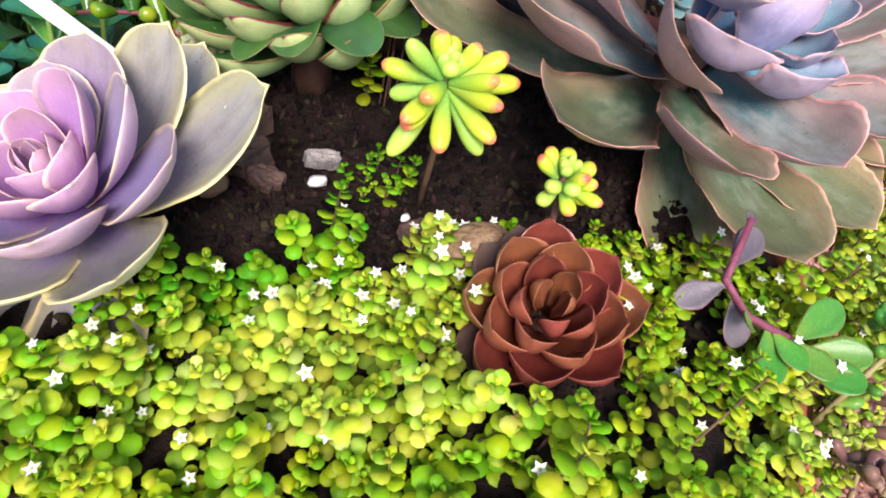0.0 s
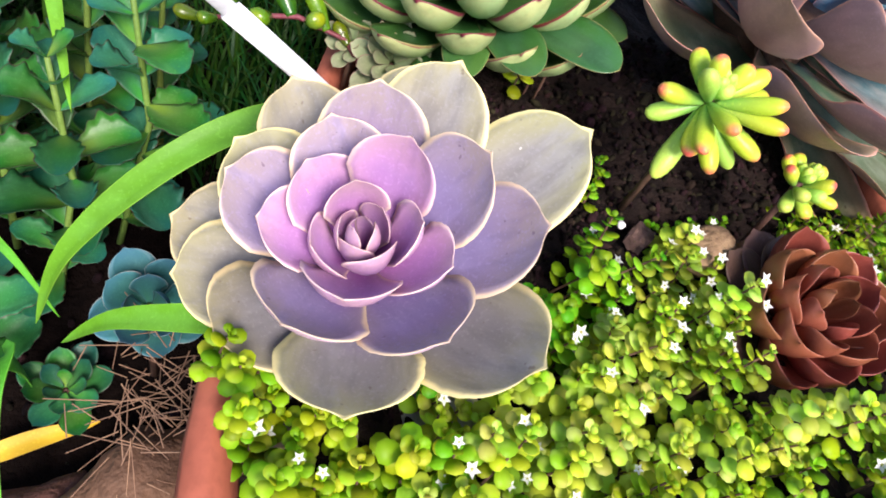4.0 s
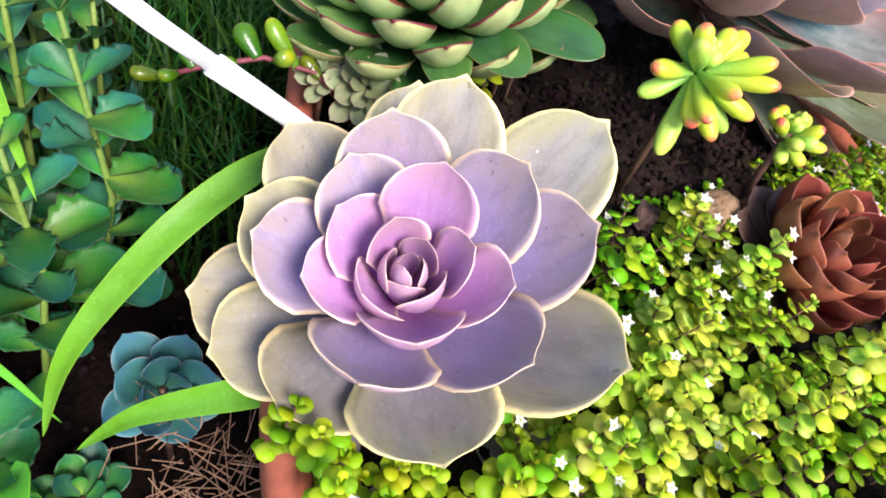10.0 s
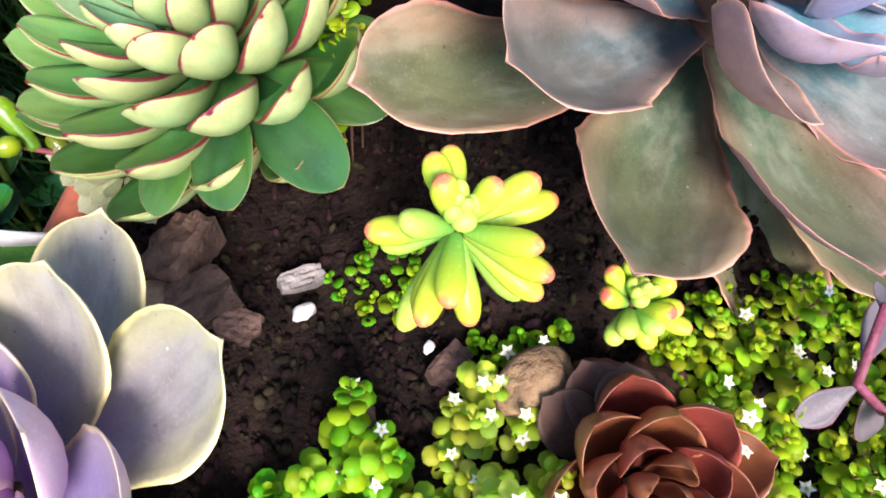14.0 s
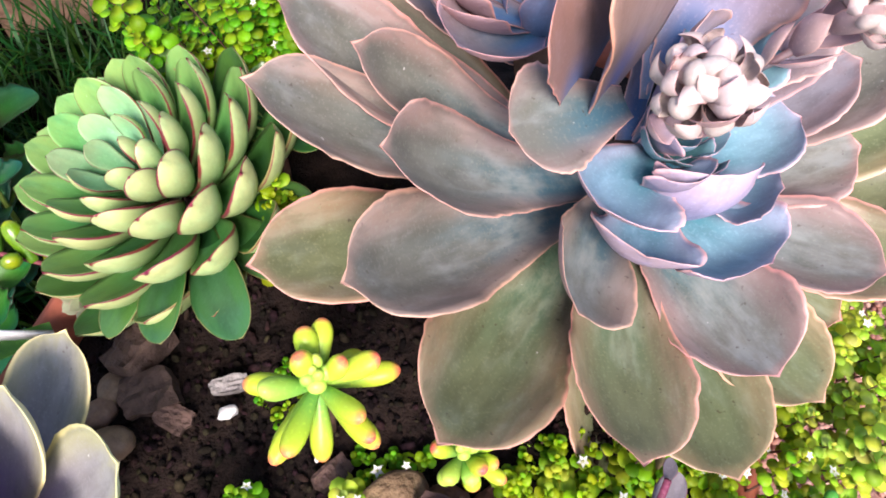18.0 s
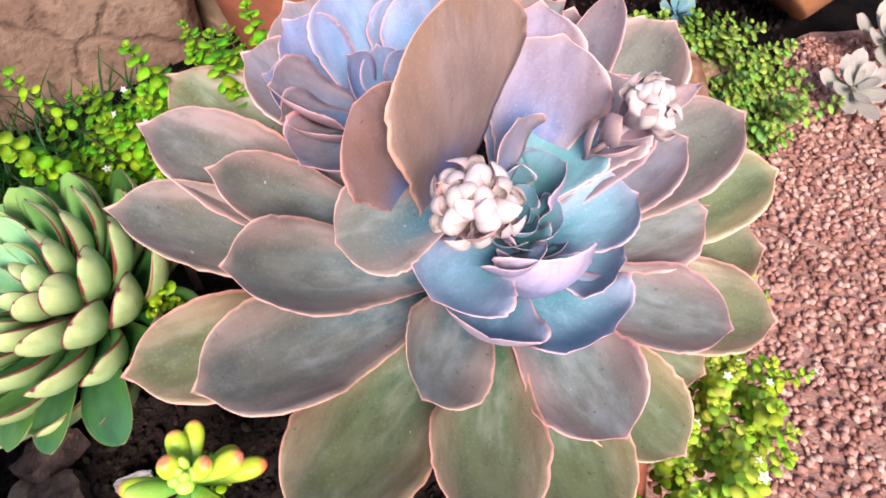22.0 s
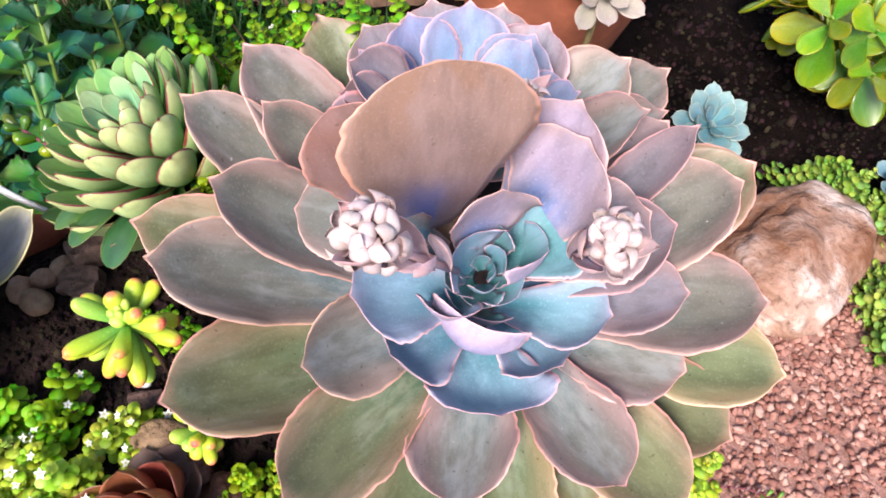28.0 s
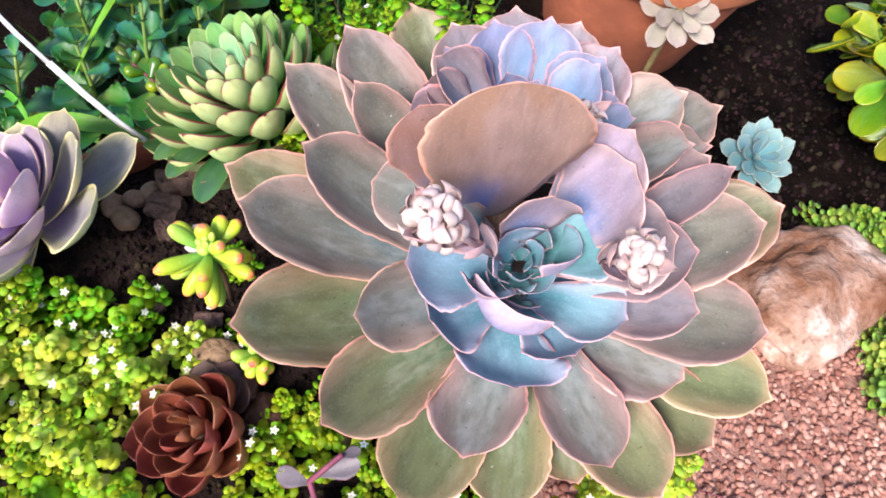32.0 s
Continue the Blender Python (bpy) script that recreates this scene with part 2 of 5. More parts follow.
BLUEROSE = leaf_material("powder-blue leaf", (0.06, 0.20, 0.25), (0.11, 0.25, 0.28), (0.24, 0.36, 0.33), (0.50, 0.54, 0.42), 0.92, margin=0.5)
JADE = leaf_material("yellow-green jade leaf", (0.05, 0.14, 0.006), (0.10, 0.20, 0.005), (0.22, 0.27, 0.006), (0.38, 0.26, 0.02), 0.95, rough=0.25, vary=0.35, gloss=0.5)
JADE_DARK = leaf_material("green spoon leaf", (0.16, 0.26, 0.03), (0.07, 0.24, 0.03), (0.06, 0.22, 0.03), (0.30, 0.14, 0.05), 0.94, rough=0.32, vary=0.15)
MAROON = leaf_material("dull maroon leaf", (0.10, 0.05, 0.05), (0.16, 0.08, 0.06), (0.20, 0.12, 0.08), (0.22, 0.12, 0.1), 0.95, rough=0.35)
GREYLEAF = leaf_material("dusky grey leaf", (0.06, 0.05, 0.06), (0.11, 0.095, 0.105), (0.14, 0.12, 0.13), (0.22, 0.07, 0.08), 0.93, rough=0.4)
BUDM = leaf_material("cream-pink bud scale", (0.34, 0.24, 0.22), (0.49, 0.40, 0.37), (0.56, 0.44, 0.40), (0.58, 0.34, 0.31), 0.95, mottle=0.6)
ROSETINY = leaf_material("grey-olive offset leaf", (0.14, 0.2, 0.08), (0.2, 0.25, 0.12), (0.28, 0.3, 0.18), (0.35, 0.2, 0.15), 0.93)


def small_leaf_material(name, a, b, c, spread=0.26):
    """Thin little leaves that light shines through."""
    g = Graph(name, 0.5, 0.3)
    col = g.mix(g.ramp(g.noise(28, 2), 0.35, 0.65), a, b)
    col = g.mix(g.math("MULTIPLY", g.ramp(g.noise(75, 2), 0.5, 0.7), 0.7), col, c)
    col = g.vary(col, spread, True)
    thin = g.n.new("ShaderNodeBsdfTranslucent")
    g.put(thin.inputs[0], col)
    both = g.n.new("ShaderNodeMixShader")
    both.inputs[0].default_value = 0.42
    g.l.new(g.b.outputs[0], both.inputs[1])
    g.l.new(thin.outputs[0], both.inputs[2])
    g.l.new(both.outputs[0], g.n["Material Output"].inputs[0])
    return g.done(col)


COVER = small_leaf_material("lime groundcover leaf", (0.22, 0.45, 0.006), (0.40, 0.58, 0.012), (0.57, 0.62, 0.06))
COVER_PALE = small_leaf_material("pale yellow-green groundcover leaf", (0.39, 0.60, 0.018), (0.55, 0.70, 0.065), (0.70, 0.75, 0.20))
COVER_DEEP = small_leaf_material("fresh green groundcover leaf", (0.13, 0.42, 0.008), (0.26, 0.54, 0.010), (0.42, 0.58, 0.03))
TRAIL = small_leaf_material("trailing stonecrop leaf", (0.24, 0.46, 0.05), (0.42, 0.58, 0.10), (0.30, 0.50, 0.20))
GRASS = small_leaf_material("dark grass blade", (0.010, 0.06, 0.008), (0.018, 0.10, 0.010), (0.03, 0.14, 0.014))
STEM = plain_material("red-brown stem", (0.17, 0.09, 0.06), (0.10, 0.05, 0.035), 120, 0.6)
STEM_GREEN = plain_material("green stem", (0.20, 0.32, 0.06), (0.16, 0.26, 0.05), 90, 0.5)
STEM_TAN = plain_material("tan stem", (0.30, 0.26, 0.10), (0.22, 0.17, 0.07), 90, 0.6)
STEM_RED = plain_material("purple-red stem", (0.22, 0.05, 0.08), (0.15, 0.04, 0.05), 90, 0.5)
PETAL = small_leaf_material("white petal", (0.92, 0.92, 0.86), (0.90, 0.91, 0.80), (0.92, 0.92, 0.88), 0.06)
POLLEN = plain_material("yellow-green flower eye", (0.55, 0.55, 0.12), (0.45, 0.5, 0.1), 300)
SOIL = plain_material("dark potting soil", (0.022, 0.013, 0.010), (0.006, 0.004, 0.0035), 60, 0.9, 1.0, 0.004, fine=420, gloss=0.15)
EARTH = plain_material("brown garden soil", (0.009, 0.006, 0.0045), (0.002, 0.0014, 0.0012), 30, 1.0, 1.0, 0.006, fine=260, gloss=0.05)
CRUMB = plain_material("soil crumb", (0.026, 0.015, 0.011), (0.006, 0.0045, 0.004), 90, 0.95, 0.6, vary=0.7, island=True, gloss=0.12)
BARK = plain_material("brown bark", (0.165, 0.098, 0.078), (0.065, 0.038, 0.030), 60, 0.8, 1.0, 0.003, fine=300)
WOODGREY = plain_material("weathered grey wood", (0.34, 0.31, 0.29), (0.14, 0.12, 0.12), 70, 0.8, 1.0, 0.002)
QUARTZ = plain_material("white quartz", (0.85, 0.83, 0.80), (0.75, 0.72, 0.70), 100, 0.4, 0.5)
PEBBLE = plain_material("brown pebble", (0.30, 0.195, 0.125), (0.17, 0.10, 0.065), 50, 0.45, 0.4)
WRINKLE = plain_material("veined tan stone", (0.40, 0.27, 0.14), (0.17, 0.10, 0.055), 110, 0.7, 1.0, 0.003, fine=260)
TERRACOTTA = plain_material("terracotta", (0.50, 0.17, 0.08), (0.40, 0.13, 0.06), 25, 0.75, 0.25, 0.001)
TERRA_DARK = plain_material("weathered terracotta", (0.46, 0.16, 0.075), (0.28, 0.10, 0.05), 14, 0.7, 0.5, 0.002, fine=80)
PLASTIC = plain_material("white plastic", (0.93, 0.93, 0.92), (0.90, 0.90, 0.90), 30, 0.3, 0.05, gloss=0.5)
ROCK_DARK = plain_material("red-brown rock", (0.16, 0.075, 0.045), (0.09, 0.045, 0.03), 22, 0.75, 0.9, 0.004)
DRY = plain_material("dry straw", (0.34, 0.20, 0.12), (0.22, 0.12, 0.08), 90, 0.8)


def rock_material(name, body, dark, crust, scale=18.0, cracks=0.5):
    """Rough stone: clouded body, dark hollows, pale worn crust and fine cracks."""
    g = Graph(name, 0.85, 0.25)
    n1, n2, n3 = g.noise(scale, 6, 0.65), g.noise(scale * 2.3, 5, 0.6), g.noise(scale * 12, 4, 0.6)
    c = g.mix(g.ramp(n1, 0.38, 0.60), dark, body)
    c = g.mix(g.math("MULTIPLY", g.ramp(n2, 0.52, 0.66), 0.55), c, crust)
    c = g.mix(g.math("MULTIPLY", g.ramp(n3, 0.52, 0.70), 0.55), c, tuple(0.55 * k for k in dark))
    v = g.n.new("ShaderNodeTexVoronoi")
    v.feature = "DISTANCE_TO_EDGE"
    v.inputs["Scale"].default_value = scale * 0.8
    warp = g.n.new("ShaderNodeVectorMath")
    warp.operation = "MULTIPLY_ADD"
    g.l.new(g.n["Noise Texture"].outputs[1], warp.inputs[0])
    warp.inputs[1].default_value = (0.06, 0.06, 0.06)
    g.l.new(g.co, warp.inputs[2])
    g.l.new(warp.outputs[0], v.inputs["Vector"])
    crack = g.ramp(v.outputs["Distance"], 0.0, 0.035)
    c = g.mix(g.math("MULTIPLY", g.math("SUBTRACT", 1.0, crack), cracks), c, tuple(0.4 * k for k in dark))
    g.bump(g.math("ADD", g.math("ADD", n1, n2), g.math("ADD", g.math("MULTIPLY", n3, 0.5), g.math("MULTIPLY", crack, cracks))), 0.9, 0.005)
    return g.done(g.vary(c, 0.08))


ROCK = rock_material("pinkish field stone", (0.44, 0.29, 0.21), (0.20, 0.085, 0.04), (0.72, 0.62, 0.54), 11.0, 0.2)
WALLSTONE = rock_material("tan sandstone", (0.27, 0.175, 0.11), (0.14, 0.08, 0.05), (0.36, 0.25, 0.165), 7.0, 0.3)


def gravel_material(name):
    g = Graph(name, 0.8, 0.3)
    r = g.n.new("ShaderNodeNewGeometry").outputs["Random Per Island"]
    o = g.n.new("ShaderNodeObjectInfo").outputs["Random"]
    r = g.math("FRACT", g.math("ADD", r, o))
    c = g.mix(g.ramp(r, 0.0, 0.55), (0.24, 0.10, 0.07), (0.41, 0.205, 0.15))
    c = g.mix(g.ramp(r, 0.55, 1.0), c, (0.55, 0.35, 0.27))
    c = g.mix(g.math("MULTIPLY", g.ramp(g.noise(240, 3), 0.45, 0.7), 0.4), c, (0.20, 0.08, 0.06))
    g.bump(g.noise(500, 3), 0.4, 0.001)
    return g.done(c)


GRAVEL = gravel_material("pink gravel stone")
GRAVEL_BED = plain_material("pink grit", (0.38, 0.20, 0.16), (0.22, 0.11, 0.085), 160, 0.9, 1.0, 0.003, fine=500)


# ---- mesh helpers ----
def mesh_object(name, verts, faces, mats, uvs=None, slots=None, smooth=True):
    """Links a mesh made of plain arrays; uvs holds one pair a vertex."""
    me = bpy.data.meshes.new(name)
    me.from_pydata([tuple(v) for v in verts], [], [tuple(f) for f in faces])
    for m in mats if isinstance(mats, (list, tuple)) else [mats]:
        me.materials.append(m)
    if uvs is not None:
        layer = me.uv_layers.new(name="leaf")
        idx = np.empty(len(me.loops), dtype=np.int32)
        me.loops.foreach_get("vertex_index", idx)
        layer.data.foreach_set("uv", np.asarray(uvs, dtype=np.float32)[idx].ravel())
    if slots is not None:
        me.polygons.foreach_set("material_index", np.asarray(slots, dtype=np.int32))
    if smooth:
        me.polygons.foreach_set("use_smooth", np.ones(len(me.polygons), dtype=bool))
    me.update()
    return new(name, me)


def under(ob, parent):
    """Makes ob a part of parent and keeps its place."""
    ob.parent = parent
    ob.matrix_parent_inverse = parent.matrix_world.inverted()
    return ob


def thing(name, at, label, category, group="", kind=""):
    """An Empty at a thing's base, for its parts."""
    e = new(name)
    e.empty_display_size = 0.01
    e.matrix_world = Matrix.Translation(at)
    return tagged(e, label, category, group, kind)


ROUND = (0.0, 0.07, 0.16, 0.27, 0.38, 0.49, 0.60, 0.70, 0.79, 0.86, 0.92, 0.955, 0.98, 0.992, 1.0)
FINE = [1 - (1 - k / 30) ** 1.7 for k in range(31)]


def width_at(v, shape):
    if shape == "obovate":
        f = 0.34 + 0.66 * min(1, v / 0.62) ** 1.1
        return f * (1 if v < 0.62 else math.sqrt(max(0, 1 - ((v - 0.62) / 0.38) ** 2.7)))
    if shape == "spatula":
        f = 0.32 + 0.68 * min(1, v / 0.70) ** 1.05
        return f * (1 if v < 0.70 else max(0, 1 - ((v - 0.70) / 0.30) ** 2.5) ** 0.5)
    if shape == "ovate":
        f = 0.55 + 0.45 * min(1, v / 0.45)
        return f * (1 if v < 0.45 else max(0, 1 - ((v - 0.45) / 0.55) ** 1.9) ** 0.62)
    if shape == "spoon":
        f = 0.16 + 0.84 * max(0, min(1, (v - 0.08) / 0.5)) ** 0.9
        return f * (1 if v < 0.60 else math.sqrt(max(0, 1 - ((v - 0.60) / 0.40) ** 2)))
    if shape == "strap":
        f = 0.6 + 0.4 * min(1, v / 0.3)
        return f * (1 if v < 0.35 else max(0, 1 - ((v - 0.35) / 0.65) ** 2.2))
    if shape == "scallop":
        f = 0.14 + 0.86 * max(0, min(1, (v - 0.05) / 0.5)) ** 0.8
        f *= 1 if v < 0.55 else math.sqrt(max(0, 1 - ((v - 0.55) / 0.45) ** 2.2))
        return f * (1 + (0.075 * math.cos(v * 31) if 0.3 < v < 0.98 else 0))
    return math.sin(math.pi * min(1, 0.08 + 0.92 * v)) ** 0.6


def leaf_mesh(name, length, width, mats, shape="obovate", cup=0.35, bow=0.06, curl=0.05, thick=0.10, mucro=0.05, wave=0.0, nu=8, seed=0, steps=None, keel=0.0, ragged=0.0):
    """A fleshy leaf along x with its face to z: cup lifts its sides, bow sags its middle, curl bends its outer half up, mucro is its point."""
    rnd = random.Random(seed)
    ph, ph2 = rnd.uniform(0, 6.28), rnd.uniform(0, 6.28)
    vs = list(steps or ROUND)
    half = width / 2
    verts, uvs, faces, slots = [], [], [], []
    rows = len(vs)
    for side in (0, 1):
        for v in vs:
            w = half * width_at(v, shape)
            x = length * v
            z = -bow * length * 4 * v * (1 - v) + curl * length * (max(0, v - 0.55) ** 2 / 0.2 - 1.0125 * v)
            t = thick * width * (0.35 + 0.65 * math.sin(math.pi * min(1, 0.15 + 0.8 * v))) * (1 if v < 0.9 else max(0.3, math.sqrt((1.0 - v) / 0.1 + 0.09)))
            point = mucro * length * max(0, (v - 0.945) / 0.055) ** 1.8
            for k in range(nu + 1):
                u = 2 * k / nu - 1
                u = math.copysign(abs(u) ** 0.85, u)
                lift = cup * w * w / half * u * u + keel * w * abs(u) + wave * w * u * u * math.sin(6 * v + ph + (2 if u > 0 else 0)) * v + wave * 0.3 * w * abs(u) ** 3 * math.sin(17 * v + ph2)
                px = x + ragged * w * abs(u) ** 4 * noise.noise(Vector((v * 26, u * 2, seed * 1.7))) + point * max(0, 1 - w * abs(u) / (0.24 * half)) ** 1.5
                dz = 0 if side == 0 else -t * (0.14 + 0.86 * (1 - abs(u) ** 2.6))
                verts.append((px, w * u * (1 + ragged * abs(u) ** 3 * noise.noise(Vector((v * 30, u * 3, seed * 2.3)))), z + lift + dz))
                uvs.append((max(abs(u), min(1, max(0, (v - 0.95) / 0.045))), v))
    n = nu + 1
    off = rows * n
    for i in range(rows - 1):
        for k in range(nu):
            a = i * n + k
            faces.append((a, a + n, a + n + 1, a + 1))
            slots.append(0)
            faces.append((off + a, off + a + 1, off + a + n + 1, off + a + n))
            slots.append(1 if len(mats) > 1 else 0)
        for k in (0, nu):
            a = i * n + k
            q = (a, off + a, off + a + n, a + n)
            faces.append(q if k == 0 else q[::-1])
            slots.append(0)
    a = (rows - 1) * n
    for k in range(nu):
        faces.append((a + k, off + a + k, off + a + k + 1, a + k + 1))
        slots.append(0)
    for k in range(nu):
        faces.append((k, k + 1, off + k + 1, off + k))
        slots.append(0)
    # the leaf's face is wound so that z is its outer side
    return mesh_object(name, verts, [f[::-1] for f in faces], list(mats), uvs, slots)


def aim(base, tip, facing, roll=0.0):
    """The pose of a leaf whose foot is at base, whose tip points to tip and whose face looks to facing."""
    x = (Vector(tip) - Vector(base)).normalized()
    z = Vector(facing) - x * x.dot(Vector(facing))
    z = (z if z.length > 1e-5 else Vector((0, 0, 1))).normalized()
    m = Matrix((x, z.cross(x), z)).transposed().to_4x4()
    return Matrix.Translation(base) @ m @ Matrix.Rotation(radians(roll), 4, "X")


def tube(name, points, radii, mat, sides=6, uv=False):
    """A round, tapering rod along points."""
    verts, faces, uvs = [], [], []
    pts = [Vector(p) for p in points]
    for i, p in enumerate(pts):
        d = (pts[min(i + 1, len(pts) - 1)] - pts[max(i - 1, 0)]).normalized()
        s = d.cross(Vector((0.31, 0.2, 0.93))).normalized()
        q = d.cross(s)
        r = radii[i] if isinstance(radii, (list, tuple)) else radii
        for k in range(sides):
            a = 2 * math.pi * k / sides
            verts.append(p + s * r * math.cos(a) + q * r * math.sin(a))
            uvs.append((0.0, i / max(1, len(pts) - 1)))
    for i in range(len(pts) - 1):
        for k in range(sides):
            a, b = i * sides + k, i * sides + (k + 1) % sides
            faces.append((a, b, b + sides, a + sides))
    faces.append(tuple(range(sides))[::-1])
    faces.append(tuple(range((len(pts) - 1) * sides, len(pts) * sides)))
    return mesh_object(name, verts, faces, mat, uvs)


def bean_mesh(name, length, radius, mat, sides=10, bend=0.08, blunt=0.5):
    """A plump, blunt leaf like a jelly bean, along x."""
    verts, uvs, faces = [], [], []
    vs = (0.0, 0.06, 0.16, 0.3, 0.46, 0.62, 0.76, 0.87, 0.94, 0.98, 1.0)
    for v in vs:
        r = radius * (0.45 + 0.55 * min(1, v / 0.6) ** 0.9) * (1 if v < 0.72 else math.sqrt(max(0.0004, 1 - ((v - 0.72) / 0.28) ** 2)))
        for k in range(sides):
            a = 2 * math.pi * k / sides
            verts.append((length * v, r * math.cos(a), 0.86 * r * math.sin(a) + bend * length * v * v))
            uvs.append((0.0, 0.7 * v if v < 0.86 else 0.60 + (v - 0.86) * 2.86))
    n = sides
    for i in range(len(vs) - 1):
        for k in range(n):
            a, b = i * n + k, i * n + (k + 1) % n
            faces.append((a, b, b + n, a + n))
    faces += [tuple(range(n))[::-1], tuple(range((len(vs) - 1) * n, len(vs) * n))]
    return mesh_object(name, verts, [f[::-1] for f in faces], mat, uvs)


def stone_mesh(name, size, mat, seed, rough=0.25, levels=3, scale=1.6, flat=0.0):
    """An uneven stone with its middle at the origin; flat gives it facets."""
    bm = bmesh.new()
    bmesh.ops.create_icosphere(bm, subdivisions=levels, radius=1.0)
    o = Vector((seed * 3.1, seed * 1.7, seed * 0.9))
    for v in bm.verts:
        d = v.co.normalized()
        k = 1 + rough * noise.noise(d * scale + o) + 0.35 * rough * noise.noise(d * scale * 3 + o)
        if flat:
            k -= flat * abs(noise.cell(d * 1.3 + o))
        v.co = Vector((d.x * size[0], d.y * size[1], d.z * size[2])) * k
    me = bpy.data.meshes.new(name)
    bm.to_mesh(me)
    bm.free()
    me.materials.append(mat)
    me.polygons.foreach_set("use_smooth", np.ones(len(me.polygons), dtype=bool))
    return new(name, me)


def lathe(name, profile, mat, sides=72, squash=(1.0, 1.0), power=2.0):
    """Turns a closed profile of (radius, height) round z; squash and power make its plan an oval."""
    verts, faces = [], []
    n = len(profile)
    for k in range(sides):
        a = 2 * math.pi * k / sides
        c, s = math.cos(a), math.sin(a)
        f = (abs(c) ** power + abs(s) ** power) ** (-1 / power)
        for r, z in profile:
            verts.append((r * f * c * squash[0], r * f * s * squash[1], z))
    for k in range(sides):
        for i in range(n):
            a, b = k * n + i, ((k + 1) % sides) * n + i
            a2, b2 = k * n + (i + 1) % n, ((k + 1) % sides) * n + (i + 1) % n
            faces.append((a, b, b2, a2))
    return mesh_object(name, verts, faces, mat)


def basis(axis):
    a = Vector(axis).normalized()
    x = (Vector((1, 0, 0)) - a * a.x).normalized()
    return x, a.cross(x), a


def rosette_leaf(parent, centre, axis, az, r, h, width, mats, foot_r=0.006, foot_h=-0.02, name="leaf", roll=0.0, seed=0, **shape):
    """One leaf of a rosette: az, r and h give its tip from the rosette's middle."""
    x, y, a = basis(axis)
    c = Vector(centre)
    out = x * math.cos(radians(az)) + y * math.sin(radians(az))
    tip = c + out * r + a * h
    foot = c + out * min(foot_r, 0.4 * r) + a * foot_h
    d = tip - foot
    ob = leaf_mesh(name, d.length, width, mats, seed=seed, **shape)
    ob.matrix_world = aim(foot, tip, a * 0.85 - out * 0.75, roll)
    return under(ob, parent)
# ---- ground, bowl, wall ----
def hills(x, y, scale, seed):
    return noise.noise(Vector((x * scale, y * scale, seed)))


def ground_z(x, y):
    """Bare earth; it drops a little beside the bowl, to the side of the scalloped plants."""
    drop = max(0.0, min(1.0, (0.05 - x) / 0.2)) * max(0.0, min(1.0, (0.35 - y) / 0.2))
    return -0.112 - 0.035 * drop + 0.006 * hills(x, y, 14, 2.0)


def grid_mesh(name, x0, x1, y0, y1, nx, ny, height, mat):
    verts = [(x0 + (x1 - x0) * i / nx, y0 + (y1 - y0) * j / ny) for j in range(ny + 1) for i in range(nx + 1)]
    verts = [(x, y, height(x, y)) for x, y in verts]
    n = nx + 1
    faces = [(j * n + i, j * n + i + 1, (j + 1) * n + i + 1, (j + 1) * n + i) for j in range(ny) for i in range(nx)]
    return mesh_object(name, verts, faces, mat)


def stretched(k, n, near, far):
    """Even steps near the middle, wide ones out to the horizon."""
    u = 2 * k / n - 1
    return math.copysign(near * abs(u) + far * abs(u) ** 9, u)


N = 120
gv = [(0.1 + stretched(i, N, 0.9, 400), 0.2 + stretched(j, N, 0.9, 400)) for j in range(N + 1) for i in range(N + 1)]
gverts = [(x, y, ground_z(x, y) if abs(x) < 3 and abs(y) < 3 else -0.12) for x, y in gv]
gfaces = [(j * (N + 1) + i, j * (N + 1) + i + 1, (j + 1) * (N + 1) + i + 1, (j + 1) * (N + 1) + i) for j in range(N) for i in range(N)]
ground = tagged(mesh_object("ground", gverts, gfaces, EARTH), "dark brown garden soil round the planted bowl", "ground", kind="structure")

BOWL_AT, BOWL_TURN = Vector((0.089, 0.015, 0.0)), radians(-20)
BOWL_A, BOWL_B, BOWL_P = 0.173, 0.275, 4.0
bowl = lathe("planter_bowl", [(0.55, -0.145), (0.70, -0.13), (0.90, -0.05), (0.965, -0.005), (1.005, 0.004), (1.03, 0.014), (1.02, 0.024), (0.985, 0.028), (0.955, 0.022), (0.94, 0.008), (0.92, -0.03), (0.6, -0.10), (0.5, -0.12)],
             TERRACOTTA, 96, (BOWL_A, BOWL_B), BOWL_P)
bowl.matrix_world = Matrix.Translation(BOWL_AT - Vector((0, 0, 0.016))) @ Matrix.Rotation(BOWL_TURN, 4, "Z")
tagged(bowl, "wide terracotta bowl with a rounded rim full of succulents", "planter")


def in_bowl(x, y):
    """0 in the bowl's middle, 1 at its rim."""
    d = Vector((x - BOWL_AT.x, y - BOWL_AT.y))
    c, s = math.cos(-BOWL_TURN), math.sin(-BOWL_TURN)
    u, v = d.x * c - d.y * s, d.x * s + d.y * c
    return (abs(u / BOWL_A) ** BOWL_P + abs(v / BOWL_B) ** BOWL_P) ** (1 / BOWL_P)


def soil_z(x, y):
    mound = 0.016 * max(0, min(1, (x - 0.02) / 0.08)) + 0.004
    return mound + 0.004 * hills(x, y, 45, 1.0) + 0.0025 * hills(x, y, 130, 4.0) - 0.085 * max(0, in_bowl(x, y) - 0.74)


